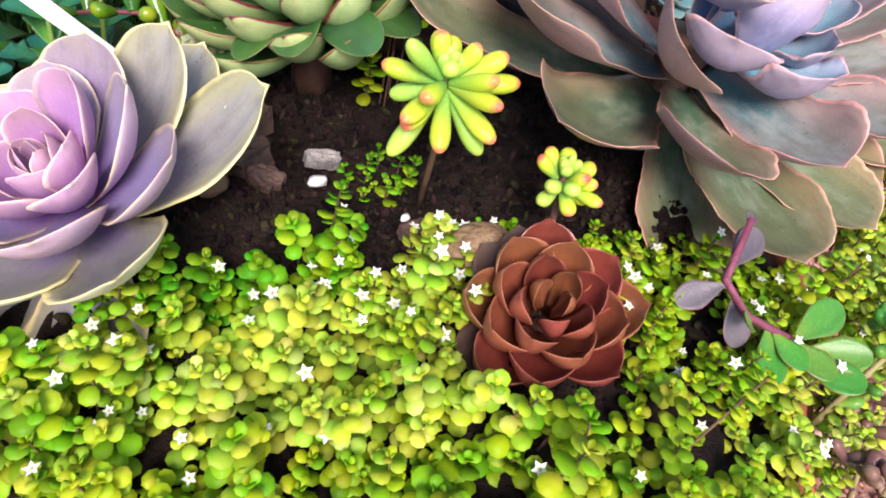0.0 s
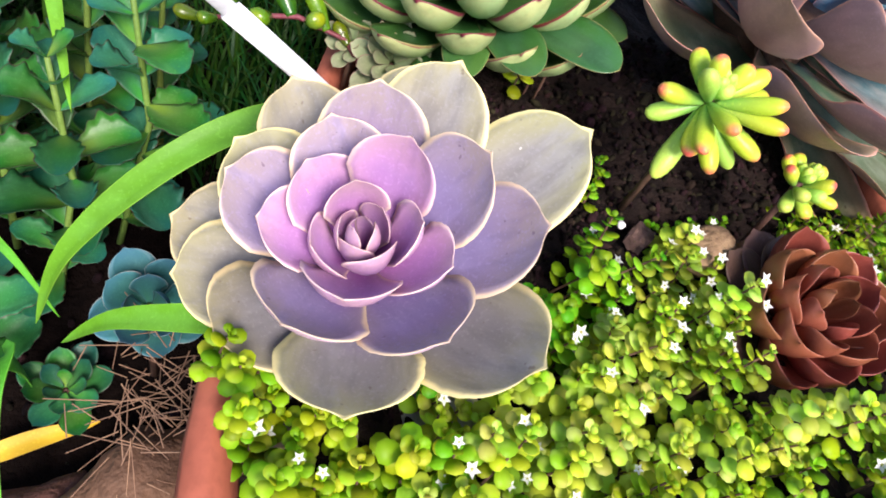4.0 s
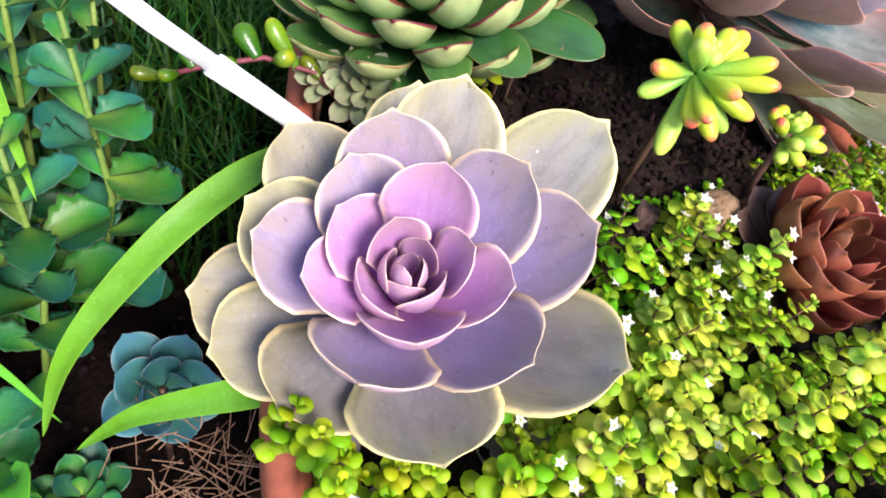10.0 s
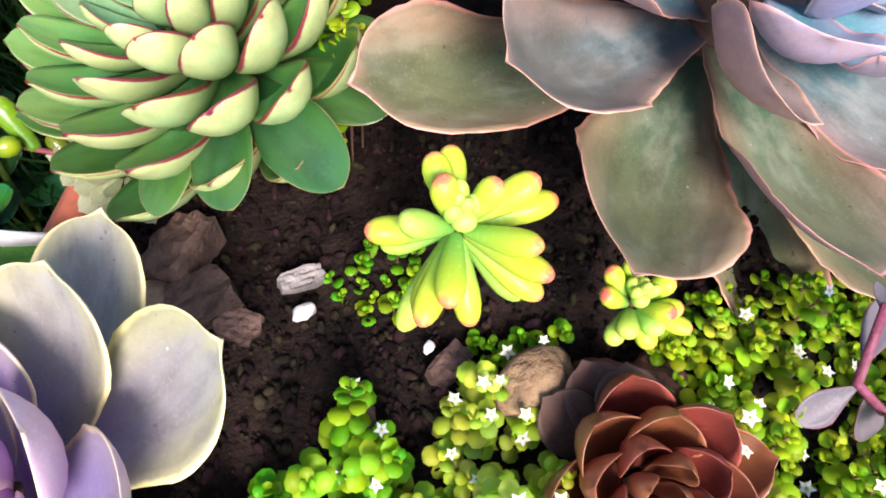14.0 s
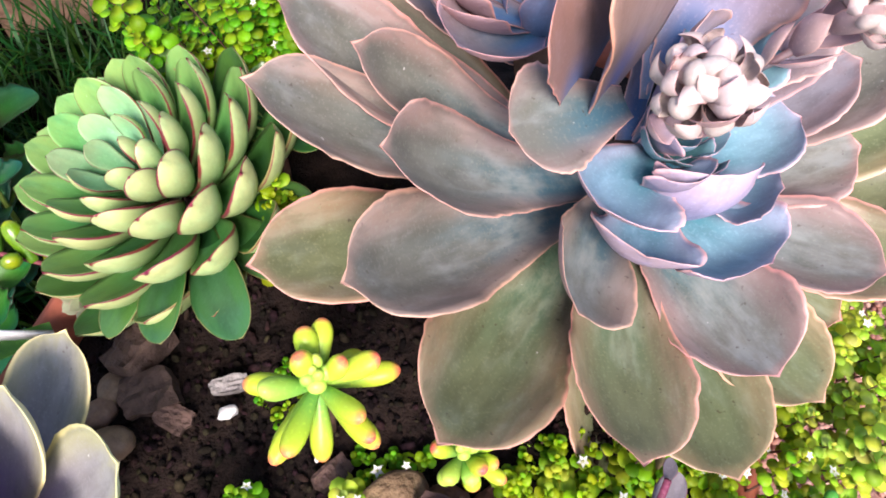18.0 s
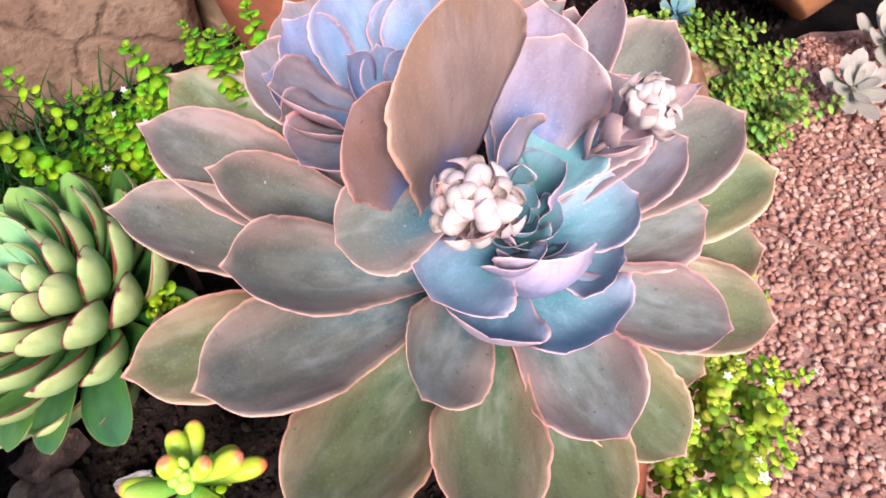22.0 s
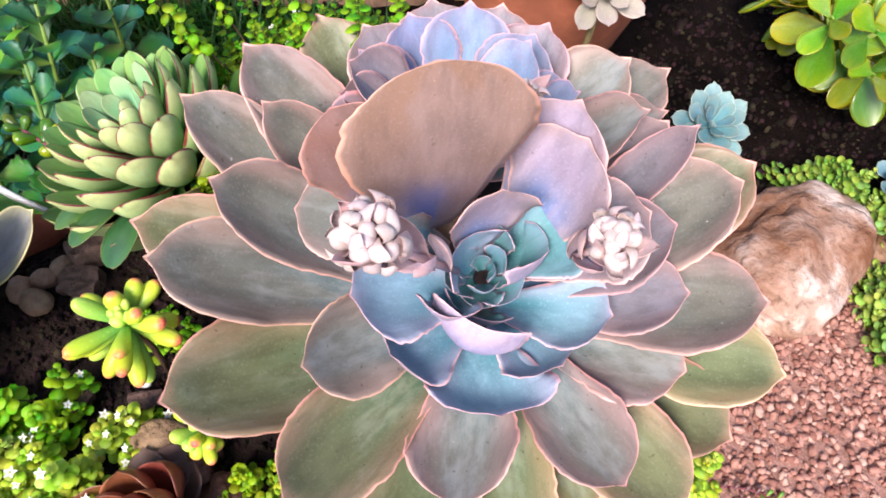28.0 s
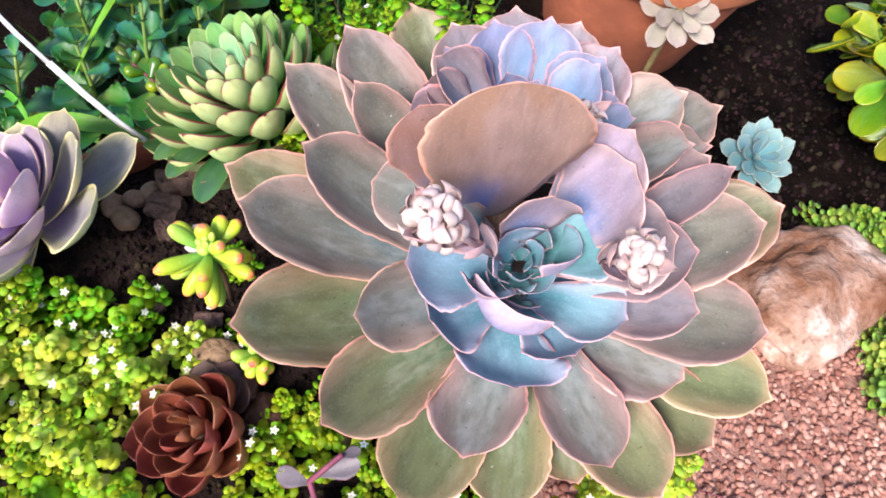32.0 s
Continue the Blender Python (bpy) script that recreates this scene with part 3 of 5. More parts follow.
sverts, sfaces = [(BOWL_AT.x, BOWL_AT.y, soil_z(BOWL_AT.x, BOWL_AT.y))], []
RINGS, SEGS = 60, 96
for i in range(1, RINGS + 1):
    for k in range(SEGS):
        a = 2 * math.pi * k / SEGS
        c, s = math.cos(a), math.sin(a)
        f = (abs(c) ** BOWL_P + abs(s) ** BOWL_P) ** (-1 / BOWL_P) * 0.935 * i / RINGS
        p = Matrix.Rotation(BOWL_TURN, 3, "Z") @ Vector((f * c * BOWL_A, f * s * BOWL_B, 0)) + BOWL_AT
        sverts.append((p.x, p.y, soil_z(p.x, p.y)))
for k in range(SEGS):
    sfaces.append((0, 1 + k, 1 + (k + 1) % SEGS))
    for i in range(RINGS - 1):
        a, b = 1 + i * SEGS + k, 1 + i * SEGS + (k + 1) % SEGS
        sfaces.append((a, a + SEGS, b + SEGS, b))
tagged(mesh_object("planter_soil", sverts, sfaces, SOIL), "black damp potting soil in the terracotta bowl", "soil", kind="structure")

# gravel sheet over the earth, to the side of the big rosette
GX0, GX1, GY0, GY1 = 0.30, 1.3, -0.7, 0.46


def gravel_z(x, y):
    edge = max(0.0, min(1.0, (0.40 + 0.10 * hills(x, 0, 8, 3) + 0.45 * max(0, x - 0.42) - y) / 0.05))
    edge *= max(0.0, min(1.0, (1.20 + 0.16 * hills(y, 0, 5, 8) - x) / 0.08)) * max(0.0, min(1.0, (y + 0.60 + 0.16 * hills(x, 0, 5, 9)) / 0.08))
    return -0.135 + 0.032 * edge + 0.003 * hills(x, y, 30, 6)


gravel = tagged(grid_mesh("gravel_bed", GX0, GX1, GY0, GY1, 90, 100, gravel_z, GRAVEL_BED), "pinkish grit under loose gravel", "gravel", kind="structure")

# stone wall behind: rough blocks set side by side
wall_line = [(-0.62, 0.18), (-0.44, 0.30), (-0.25, 0.41), (-0.03, 0.55), (0.12, 0.72)]
wall_back = thing("garden_wall", (-0.03, 0.55, -0.12), "low wall of rough tan sandstone blocks behind the plants", "wall", kind="structure")
for i in range(len(wall_line) - 1):
    (xa, ya), (xb, yb) = wall_line[i], wall_line[i + 1]
    turn = math.atan2(yb - ya, xb - xa)
    long = math.hypot(xb - xa, yb - ya)
    for j, (hgt, shift) in enumerate(((0.15, 0.0), (0.13, 0.09))):
        bm = bmesh.new()
        bmesh.ops.create_cube(bm, size=1)
        bmesh.ops.subdivide_edges(bm, edges=bm.edges[:], cuts=9, use_grid_fill=True)
        for v in bm.verts:
            p = v.co.copy()
            rnd = Vector([math.copysign(min(abs(q), 0.5) ** 1.0, q) for q in p])
            corner = max(0, abs(p.x) - 0.40) + max(0, abs(p.z) - 0.38)
            w = Vector((p.x * long * 0.97, p.y * (0.10 - 0.12 * corner) + 0.02 * j, p.z * hgt * (0.97 - 0.3 * max(0, abs(p.x) - 0.42))))
            q = w * 16 + Vector((i * 5.0, j * 7.0, 0))
            w.y += 0.014 * noise.noise(q) + 0.006 * noise.noise(q * 3.1)
            w.z += 0.006 * noise.noise(q * 1.3 + Vector((9, 0, 0)))
            v.co = w
        me = bpy.data.meshes.new("wall_block")
        bm.to_mesh(me)
        bm.free()
        me.materials.append(WALLSTONE)
        me.polygons.foreach_set("use_smooth", np.ones(len(me.polygons), dtype=bool))
        ob = new("wall_block", me)
        mid = Vector(((xa + xb) / 2 + shift * math.cos(turn), (ya + yb) / 2 + shift * math.sin(turn), -0.13 + 0.075 + 0.142 * j))
        ob.matrix_world = Matrix.Translation(mid) @ Matrix.Rotation(turn, 4, "Z")
        under(ob, wall_back)


# ---- lilac rosette ----
PC, PA = (-0.079, -0.051, 0.050), (-0.20, -0.25, 0.95)
lilac = thing("lilac_rosette_succulent", (-0.075, -0.045, 0.004), "large lilac rosette with cream-edged grey-green outer leaves", "succulent")
# azimuth, reach, rise, width
LILAC_OUTER = [(20, .083, .014, .040), (56, .066, .016, .037), (67, .085, -.017, .036), (106, .069, -.008, .035), (133, .057, -.007, .036), (158, .070, -.033, .038),
               (180, .062, -.022, .037), (-149, .053, -.006, .038), (-45, .068, .015, .040), (-99, .056, .006, .042), (-129, .070, -.040, .040), (-74, .080, -.034, .042)]
LILAC_MID = [(79, .048, .018, .034), (20, .041, .028, .032), (-7, .056, .020, .035), (149, .047, .005, .033), (100, .039, .012, .030), (-62, .044, .018, .035), (-130, .038, .014, .036)]
LILAC_INNER = [(53, .026, .027, .027), (172, .031, .012, .025), (125, .027, .013, .026), (-34, .030, .017, .025), (-9, .018, .018, .019), (-106, .025, .016, .028), (96, .012, .018, .019), (-166, .016, .008, .021),
               (-70, .011, .011, .017), (35, .008, .013, .013), (150, .007, .010, .012), (-120, .006, .008, .012), (-20, .004, .011, .009), (110, .003, .011, .008), (-150, .003, .013, .007), (60, .002, .014, .006)]
for ring, mats, foot, cup, bow, curl in ((LILAC_OUTER, (PURPLE_OUT, UNDER_CREAM), -0.034, 0.22, 0.03, 0.06), (LILAC_MID, (PURPLE_MID, UNDER_LILAC), -0.022, 0.30, 0.04, 0.08), (LILAC_INNER, (PURPLE_IN, PURPLE_IN), -0.014, 0.50, 0.06, 0.06)):
    for i, (az, r, h, w) in enumerate(ring):
        rosette_leaf(lilac, PC, PA, az, r, h, w * 1.14, mats, foot_r=0.004, foot_h=foot, seed=i, cup=cup, bow=bow, curl=curl, thick=0.12, mucro=0.038, steps=FINE, ragged=0.02)
under(tube("stalk", [(-0.078, -0.046, -0.002), (-0.073, -0.042, 0.015), (-0.071, -0.041, 0.024)], [0.008, 0.007, 0.009], STEM), lilac)

# ---- the great grey-mauve rosette with its two hearts and flower buds ----
EC, EA = (0.203, 0.082, 0.120), (0.0, -0.30, 0.95)
great = thing("great_rosette_succulent", (0.19, 0.075, 0.016), "huge grey-mauve rosette with blue hearts and pink-edged leaves", "succulent")
# azimuth, reach, rise, width, roll
GREAT_LOW = [(-163, .170, -.004, .050, 0), (-131, .150, .008, .060, 0), (-104, .127, .010, .052, 0), (-81, .137, -.028, .060, 8), (-58, .127, -.036, .052, 10), (-22, .140, -.041, .054, 0), (-5, .142, -.053, .052, 0),
             (9, .150, -.035, .050, 0), (146, .190, -.042, .058, 0), (51, .160, -.042, .060, 0), (-96, .146, -.058, .054, 0), (-38, .118, -.052, .050, 0)]
GREAT_MID = [(-154, .142, .028, .051, 0), (-71, .102, -.010, .054, 12), (-30, .112, -.023, .046, 0), (3, .106, -.036, .058, 0), (20, .129, -.008, .053, 0), (44, .122, .010, .054, 0), (-169, .117, .040, .045, 0), (176, .162, .018, .043, 0),
             (162, .160, .012, .050, 0), (169, .126, .020, .036, 0), (-124, .088, .014, .048, -18)]
GREAT_PINK = [(20, .093, -.004, .042, 0), (37, .085, .016, .044, 0), (58, .112, .022, .026, 0), (66, .120, -.010, .050, 0)]
GREAT_HEART = [(100, .020, .014, .024, 0), (-130, .018, .008, .022, 0), (-70, .018, .005, .022, 0), (-15, .020, .006, .024, 0), (60, .012, .009, .016, 0), (180, .012, .008, .016, 0), (-60, .011, .006, .015, 0), (10, .006, .006, .010, 0), (130, .006, .007, .010, 0)]
for ring, mats, foot, fr, cup, bow, curl, th in ((GREAT_LOW, (BIG_OUT, UNDER_PINK), -0.084, 0.014, 0.40, 0.01, 0.10, 0.05), (GREAT_MID, (BIG_MID, UNDER_PINK), -0.070, 0.012, 0.50, 0.01, 0.12, 0.055),
                                             (GREAT_PINK, (BIG_MAUVE, UNDER_PINK), -0.054, 0.010, 0.48, 0.02, 0.12, 0.055), (GREAT_HEART, (BIG_TEAL, BIG_TEAL), -0.012, 0.004, 0.6, 0.06, 0.04, 0.07)):
    for i, (az, r, h, w, roll) in enumerate(ring):
        rosette_leaf(great, EC, EA, az, r, h, w, mats, shape="spatula", foot_r=fr, foot_h=foot - 0.30 * (r - ring[0][1]), seed=i + 7, roll=roll, cup=cup, bow=bow, curl=curl, thick=th, mucro=0.032, wave=0.16, nu=10, steps=FINE, ragged=0.05)
# foot, tip, outlook, width, cup, curl, face
GREAT_IN = [((.209, .071, .082), (.237, .032, .100), (-.10, .20, .97), .064, .40, .32, BIG_BLUE), ((.216, .083, .084), (.253, .066, .101), (-.20, .25, .95), .048, .45, .32, BIG_BLUE), ((.209, .060, .088), (.2130, .0515, .129), (.02, .98, .20), .047, .55, .18, BIG_BLUE),
            ((.199, .079, .106), (.161, .038, .133), (.28, .15, .94), .052, .50, .14, BIG_BLUE), ((.201, .070, .086), (.184, .031, .109), (.10, .25, .96), .048, .45, .32, BIG_BLUE), ((.194, .070, .104), (.2000, .0490, .130), (-.30, .75, .58), .030, .55, .12, BIG_BLUE),
            ((.196, .088, .116), (.200, .092, .168), (.75, -.62, .25), .044, .20, .05, BIG_LAV), ((.207, .094, .112), (.237, .114, .147), (-.25, -.50, .83), .046, .45, .12, BIG_TEAL), ((.216, .098, .112), (.258, .122, .156), (-.25, -.62, .74), .050, .35, .10, BIG_MAUVE),
            ((.213, .085, .090), (.264, .094, .112), (-.20, .05, .97), .046, .50, .22, BIG_BLUE), ((.198, .083, .112), (.191, .079, .140), (.80, -.25, .50), .038, .55, .05, BIG_BLUE), ((.210, .088, .106), (.226, .096, .136), (-.75, .05, .62), .036, .60, .05, BIG_TEAL),
            ((.205, .074, .100), (.210, .060, .119), (-.05, .60, .75), .034, .50, .20, BIG_TEAL)]
for i, (foot, tip, out, w, cup, curl, face) in enumerate(GREAT_IN):
    ob = leaf_mesh("leaf", (Vector(tip) - Vector(foot)).length, w, (face, UNDER_LAV), "spatula", cup=cup, bow=0.02, curl=curl, thick=0.06, mucro=0.045, wave=0.16, seed=i + 30, nu=10, steps=FINE, ragged=0.05)
    ob.matrix_world = aim(foot, tip, out)
    under(ob, great)
# tall leaves that stand between the hearts: reach and rise from the main heart
for i, (az, r, h, w, mats, roll) in enumerate(((71, .060, .047, .054, (BIG_LAV, UNDER_PINK), 0), (81, .068, .054, .048, (BIG_LAV, UNDER_PINK), 0))):
    rosette_leaf(great, EC, EA, az, r, h, w, mats, shape="spatula", foot_r=0.022, foot_h=-0.02, seed=i + 50, roll=roll, cup=0.3, bow=0.04, curl=0.03, thick=0.055, mucro=0.045, wave=0.14, nu=10, steps=FINE, ragged=0.05)
# a mauve-brown leaf that lies out beneath the larger flower cluster
side = leaf_mesh("leaf", 0.058, 0.039, (BIG_MID, UNDER_PINK), "spatula", cup=0.35, bow=0.0, curl=0.08, thick=0.055, mucro=0.03, wave=0.10, seed=64, nu=10, steps=FINE, ragged=0.05)
side.matrix_world = aim((0.176, 0.078, 0.140), (0.126, 0.050, 0.157), (-0.10, -0.45, 0.88))
under(side, great)
# two broad brown leaves that stand upright before the rear heart, backs to the flower buds
tall = leaf_mesh("leaf", 0.104, 0.080, (BIG_BROWN, BIG_SKY), "spatula", cup=0.10, bow=-0.05, curl=-0.03, thick=0.05, mucro=0.01, wave=0.06, seed=61, nu=12, steps=FINE, ragged=0.05)
tall.matrix_world = aim((0.170, 0.088, 0.122), (0.167, 0.088, 0.228), (0.72, -0.66, 0.10))
under(tall, great)
second = leaf_mesh("leaf", 0.078, 0.044, (BIG_BROWN, BIG_SKY), "spatula", cup=0.2, bow=-0.04, curl=0.0, thick=0.05, mucro=0.02, wave=0.06, seed=62, nu=10, steps=FINE, ragged=0.05)
second.matrix_world = aim((0.158, 0.084, 0.134), (0.138, 0.066, 0.206), (0.62, -0.72, 0.30))
under(second, great)
# the rear heart
RC, RA = (0.160, 0.150, 0.115), (-0.05, -0.05, 1.0)
REAR = [(159, .074, .027, .052), (127, .083, .022, .054), (100, .086, .018, .052), (80, .080, .021, .054), (50, .095, .022, .056), (49, .123, .006, .058), (19, .085, .038, .044), (32, .104, .014, .050)]
REAR_FRONT = [(-151, .057, .039, .038), (-129, .067, .040, .046), (-168, .055, .043, .044)]
REAR_BLUE = [(112, .062, .037, .050), (64, .040, .046, .040), (75, .056, .034, .046), (19, .052, .045, .040), (35, .050, .037, .040), (142, .062, .034, .046), (176, .058, .034, .044)]
REAR_IN = [(157, .023, .036, .028), (60, .012, .036, .024), (-100, .018, .028, .024), (110, .022, .030, .026), (20, .020, .028, .024), (-40, .018, .026, .022), (95, .008, .022, .013), (215, .008, .022, .013), (-30, .008, .022, .013)]
for ring, mats, foot, cup in ((REAR[:4], (BIG_MAUVE, UNDER_PINK), -0.024, 0.3), (REAR[4:], (BIG_MID, UNDER_PINK), -0.024, 0.3), (REAR_FRONT, (BIG_MAUVE, UNDER_PINK), 0.002, 0.55), (REAR_BLUE, (BIG_SKY, BIG_MAUVE), -0.018, 0.35), (REAR_IN, (BIG_SKY, BIG_SKY), -0.012, 0.45)):
    for i, (az, r, h, w) in enumerate(ring):
        rosette_leaf(great, RC, RA, az, r, h, w, mats, foot_r=0.006, foot_h=foot, shape="spatula", seed=i + 80, cup=cup, bow=0.05, curl=0.06, thick=0.055, mucro=0.055, wave=0.12, nu=10, steps=FINE, ragged=0.05)
under(tube("stalk", [(0.195, 0.09, 0.005), (0.197, 0.098, 0.04), (0.200, 0.100, 0.075)], [0.016, 0.014, 0.016], STEM), great)
under(tube("stalk", [(0.19, 0.095, 0.02), (0.170, 0.130, 0.06), (0.161, 0.149, 0.105)], [0.014, 0.012, 0.014], STEM), great)


BUD_STEPS = (0, .1, .22, .36, .5, .64, .76, .86, .94, 1.0)


def flower_spike(at, foot, turn, n, size):
    """A nodding cluster of closed buds, each clasped by curled scales, on a short stalk hidden by pink bracts."""
    at, foot = Vector(at), Vector(foot)
    under(tube("bud_stalk", [foot, foot.lerp(at, 0.5) + Vector((0, -0.003, 0.004)), at], [0.0018, 0.0016, 0.002], BRACT), great)
    rnd = random.Random(turn)
    x, y, a = basis((at - foot) + Vector((0, -0.01, 0.03)))
    for i in range(n):
        f = (i + 0.5) / n
        az = i * 2.4 + turn
        d = ((x * math.cos(az) + y * math.sin(az)) * (0.1 + 1.0 * f ** 0.6) + a * (1.1 - 0.6 * f)).normalized()
        base = at + d * size * 0.25 - a * size * 0.30 * f
        ob = bean_mesh("bud", size * rnd.uniform(0.80, 1.0), size * rnd.uniform(0.27, 0.33), BUDM, 12, 0.06)
        ob.matrix_world = aim(base, base + d, a)
        bud = under(ob, great)
        side = d.orthogonal().normalized()
        side.rotate(Matrix.Rotation(rnd.uniform(0, 6.28), 3, d))
        for k in range(3):
            s = side.copy()
            s.rotate(Matrix.Rotation(2.094 * k + rnd.gauss(0, 0.2), 3, d))
            ob = leaf_mesh("bud_scale", size * rnd.uniform(0.95, 1.12), size * rnd.uniform(0.50, 0.64), (BUDM, BUDM), "ovate", cup=0.9, bow=0.20, curl=0.34, thick=0.14, mucro=0.0, nu=6, seed=i, steps=BUD_STEPS)
            ob.matrix_world = aim(base + s * size * 0.16, base + s * size * 0.20 + d * size, -s)
            under(ob, bud)
    d = (at - foot).normalized()
    for i in range(8):
        s = d.orthogonal().normalized()
        s.rotate(Matrix.Rotation(i * 2.3 + turn, 3, d))
        p = foot.lerp(at, 0.20 + 0.095 * i) + s * 0.001
        ob = leaf_mesh("bract", size * rnd.uniform(1.9, 2.4), size * rnd.uniform(0.85, 1.1), (BRACT, BRACT), "ovate", cup=0.35, bow=0.07, curl=0.04, thick=0.10, mucro=0.08, nu=6, seed=i, steps=BUD_STEPS)
        ob.matrix_world = aim(p, p + d * size * 1.6 + s * size * 0.55, -s + d * 0.3)
        under(ob, great)


flower_spike((0.172, 0.034, 0.192), (0.194, 0.072, 0.128), 0.4, 7, 0.0136)
flower_spike((0.248, 0.086, 0.176), (0.236, 0.104, 0.126), 2.0, 6, 0.0120)
flower_spike((0.190, 0.140, 0.172), (0.165, 0.132, 0.140), 4.0, 4, 0.0095)

# ---- green rosette ----
GC, GA = (-0.021, 0.092, 0.090), (-0.40, -0.12, 0.91)
green = thing("green_rosette_succulent", (-0.005, 0.095, 0.008), "dense pale green rosette with thin dark red leaf edges", "succulent")
LEAVES = 58
for i in range(LEAVES):
    f = (i + 0.5) / LEAVES
    az = i * 137.5 + 20
    r = 0.004 + 0.070 * f ** 0.66
    h = 0.010 + 0.006 * math.sin(min(1, 2.6 * f) * 1.57) - 0.058 * max(0, f - 0.28) ** 1.25
    w = 0.011 + 0.015 * min(1, f * 1.7)
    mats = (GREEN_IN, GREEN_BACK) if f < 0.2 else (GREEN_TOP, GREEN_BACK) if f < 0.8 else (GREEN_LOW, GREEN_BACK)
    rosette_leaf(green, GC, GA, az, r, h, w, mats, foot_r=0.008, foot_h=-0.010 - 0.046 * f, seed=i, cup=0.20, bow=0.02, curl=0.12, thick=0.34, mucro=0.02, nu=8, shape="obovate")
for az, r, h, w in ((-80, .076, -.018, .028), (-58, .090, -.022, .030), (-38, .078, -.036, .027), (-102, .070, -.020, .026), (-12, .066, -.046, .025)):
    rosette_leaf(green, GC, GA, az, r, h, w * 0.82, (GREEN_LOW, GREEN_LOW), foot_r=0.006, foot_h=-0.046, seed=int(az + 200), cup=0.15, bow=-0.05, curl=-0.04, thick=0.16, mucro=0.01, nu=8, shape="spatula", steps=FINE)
under(tube("stalk", [(-0.002, 0.095, 0.0), (-0.004, 0.094, 0.03), (-0.004, 0.096, 0.052)], [0.012, 0.011, 0.013], STEM), green)

# ---- chestnut rosette ----
BC, BA = (0.109, -0.081, 0.047), (-0.12, -0.35, 0.93)
chestnut = thing("chestnut_rosette_succulent", (0.113, -0.076, 0.018), "small chestnut-brown rosette with glossy pointed leaves", "succulent")
for i in range(22):
    f = (i + 0.5) / 22
    rosette_leaf(chestnut, BC, BA, i * 137.5, 0.003 + 0.034 * f ** 0.8, 0.014 - 0.014 * f ** 2, 0.008 + 0.018 * min(1, 1.6 * f), (BROWN, BROWN), foot_r=0.005, foot_h=-0.008 - 0.020 * f, seed=i, cup=0.8, bow=0.02, curl=0.20, thick=0.20, mucro=0.05, nu=8, shape="obovate")
for az, r in ((85, .036), (130, .038), (105, .040), (20, .034), (-150, .036)):
    rosette_leaf(chestnut, BC, BA, az, r, -0.016, 0.022, (BROWN_OLD, BROWN_OLD), foot_r=0.004, foot_h=-0.024, seed=int(az + 300), cup=0.2, bow=0.02, curl=0.02, thick=0.08, mucro=0.05, nu=6)
under(tube("stalk", [(0.113, -0.075, 0.012), (0.112, -0.078, 0.03)], [0.005, 0.006], STEM), chestnut)


# ---- bean-leaved sedums ----
def bean_plant(label, foot, centre, tips, heart, fat, seed):
    """Blunt, upturned leaves that spread from one shoot tip, with a few short new ones at its heart."""
    rnd = random.Random(seed)
    p = thing("bean_stonecrop", foot, label, "succulent", "bean-leaved stonecrops")
    f, c = Vector(foot), Vector(centre)
    under(tube("stem", [f, f.lerp(c, 0.5) + Vector((0.002, 0.001, 0)), c], [0.0018, 0.0016, 0.0018], STEM), p)
    for x, y, z in tips:
        d = Vector((x, y, z)) * 0.001
        b = c + Vector((0, 0, -0.004)) + d.normalized() * 0.003
        ln = (c + d - b).length
        ob = bean_mesh("leaf", ln, fat * rnd.uniform(0.92, 1.08), BEAN_RED if rnd.random() < 0.85 else BEAN, 12, 0.05)
        ob.matrix_world = aim(b, c + d, Vector((0, 0, 1)))
        under(ob, p)
    for i in range(heart):
        a = 2.4 * i + seed
        d = Vector((math.cos(a) * (0.10 + 0.14 * i), math.sin(a) * (0.10 + 0.14 * i), 1.0)).normalized()
        ob = bean_mesh("leaf", fat * (3.4 - 0.15 * i) * rnd.uniform(0.9, 1.1), fat * (0.55 + 0.05 * i), BEAN, 12, 0.05)
        ob.matrix_world = aim(c - d * fat * 0.5, c + d, (0, 1, 0))
        under(ob, p)


bean_plant("lime-green stonecrop with fat bean leaves and red tips", (0.062, -0.004, 0.016), (0.061, -0.006, 0.090),
           [(-15, -27, -8), (-9, -28, 4), (-14, -21, -15), (20, -24, 3), (17, -19, 11), (23, 4, 9), (30, 3, -2), (-26, 0, -2), (-18, -8, 14), (2, 23, 2), (-5, 18, 7), (21, -21, -15), (11, 2, 13), (-6, 4, 15), (-17, -17, -32), (18, -15, -26), (1, -23, -22), (-20, 4, -18), (15, 15, -16)], 7, 0.0043, 3)
bean_plant("small lime-green stonecrop shoot with plump bean leaves", (0.116, -0.030, 0.018), (0.114, -0.028, 0.068),
           [(-13, 0, 6), (-8, -12, 1), (2, -13, 2), (12, -7, 2), (12, 3, 4), (2, 12, 4), (-8, 9, 5), (6, -10, 7), (15, -12, -4), (-9, -10, -10), (4, -13, -11), (12, -4, -10)], 6, 0.0034, 5)
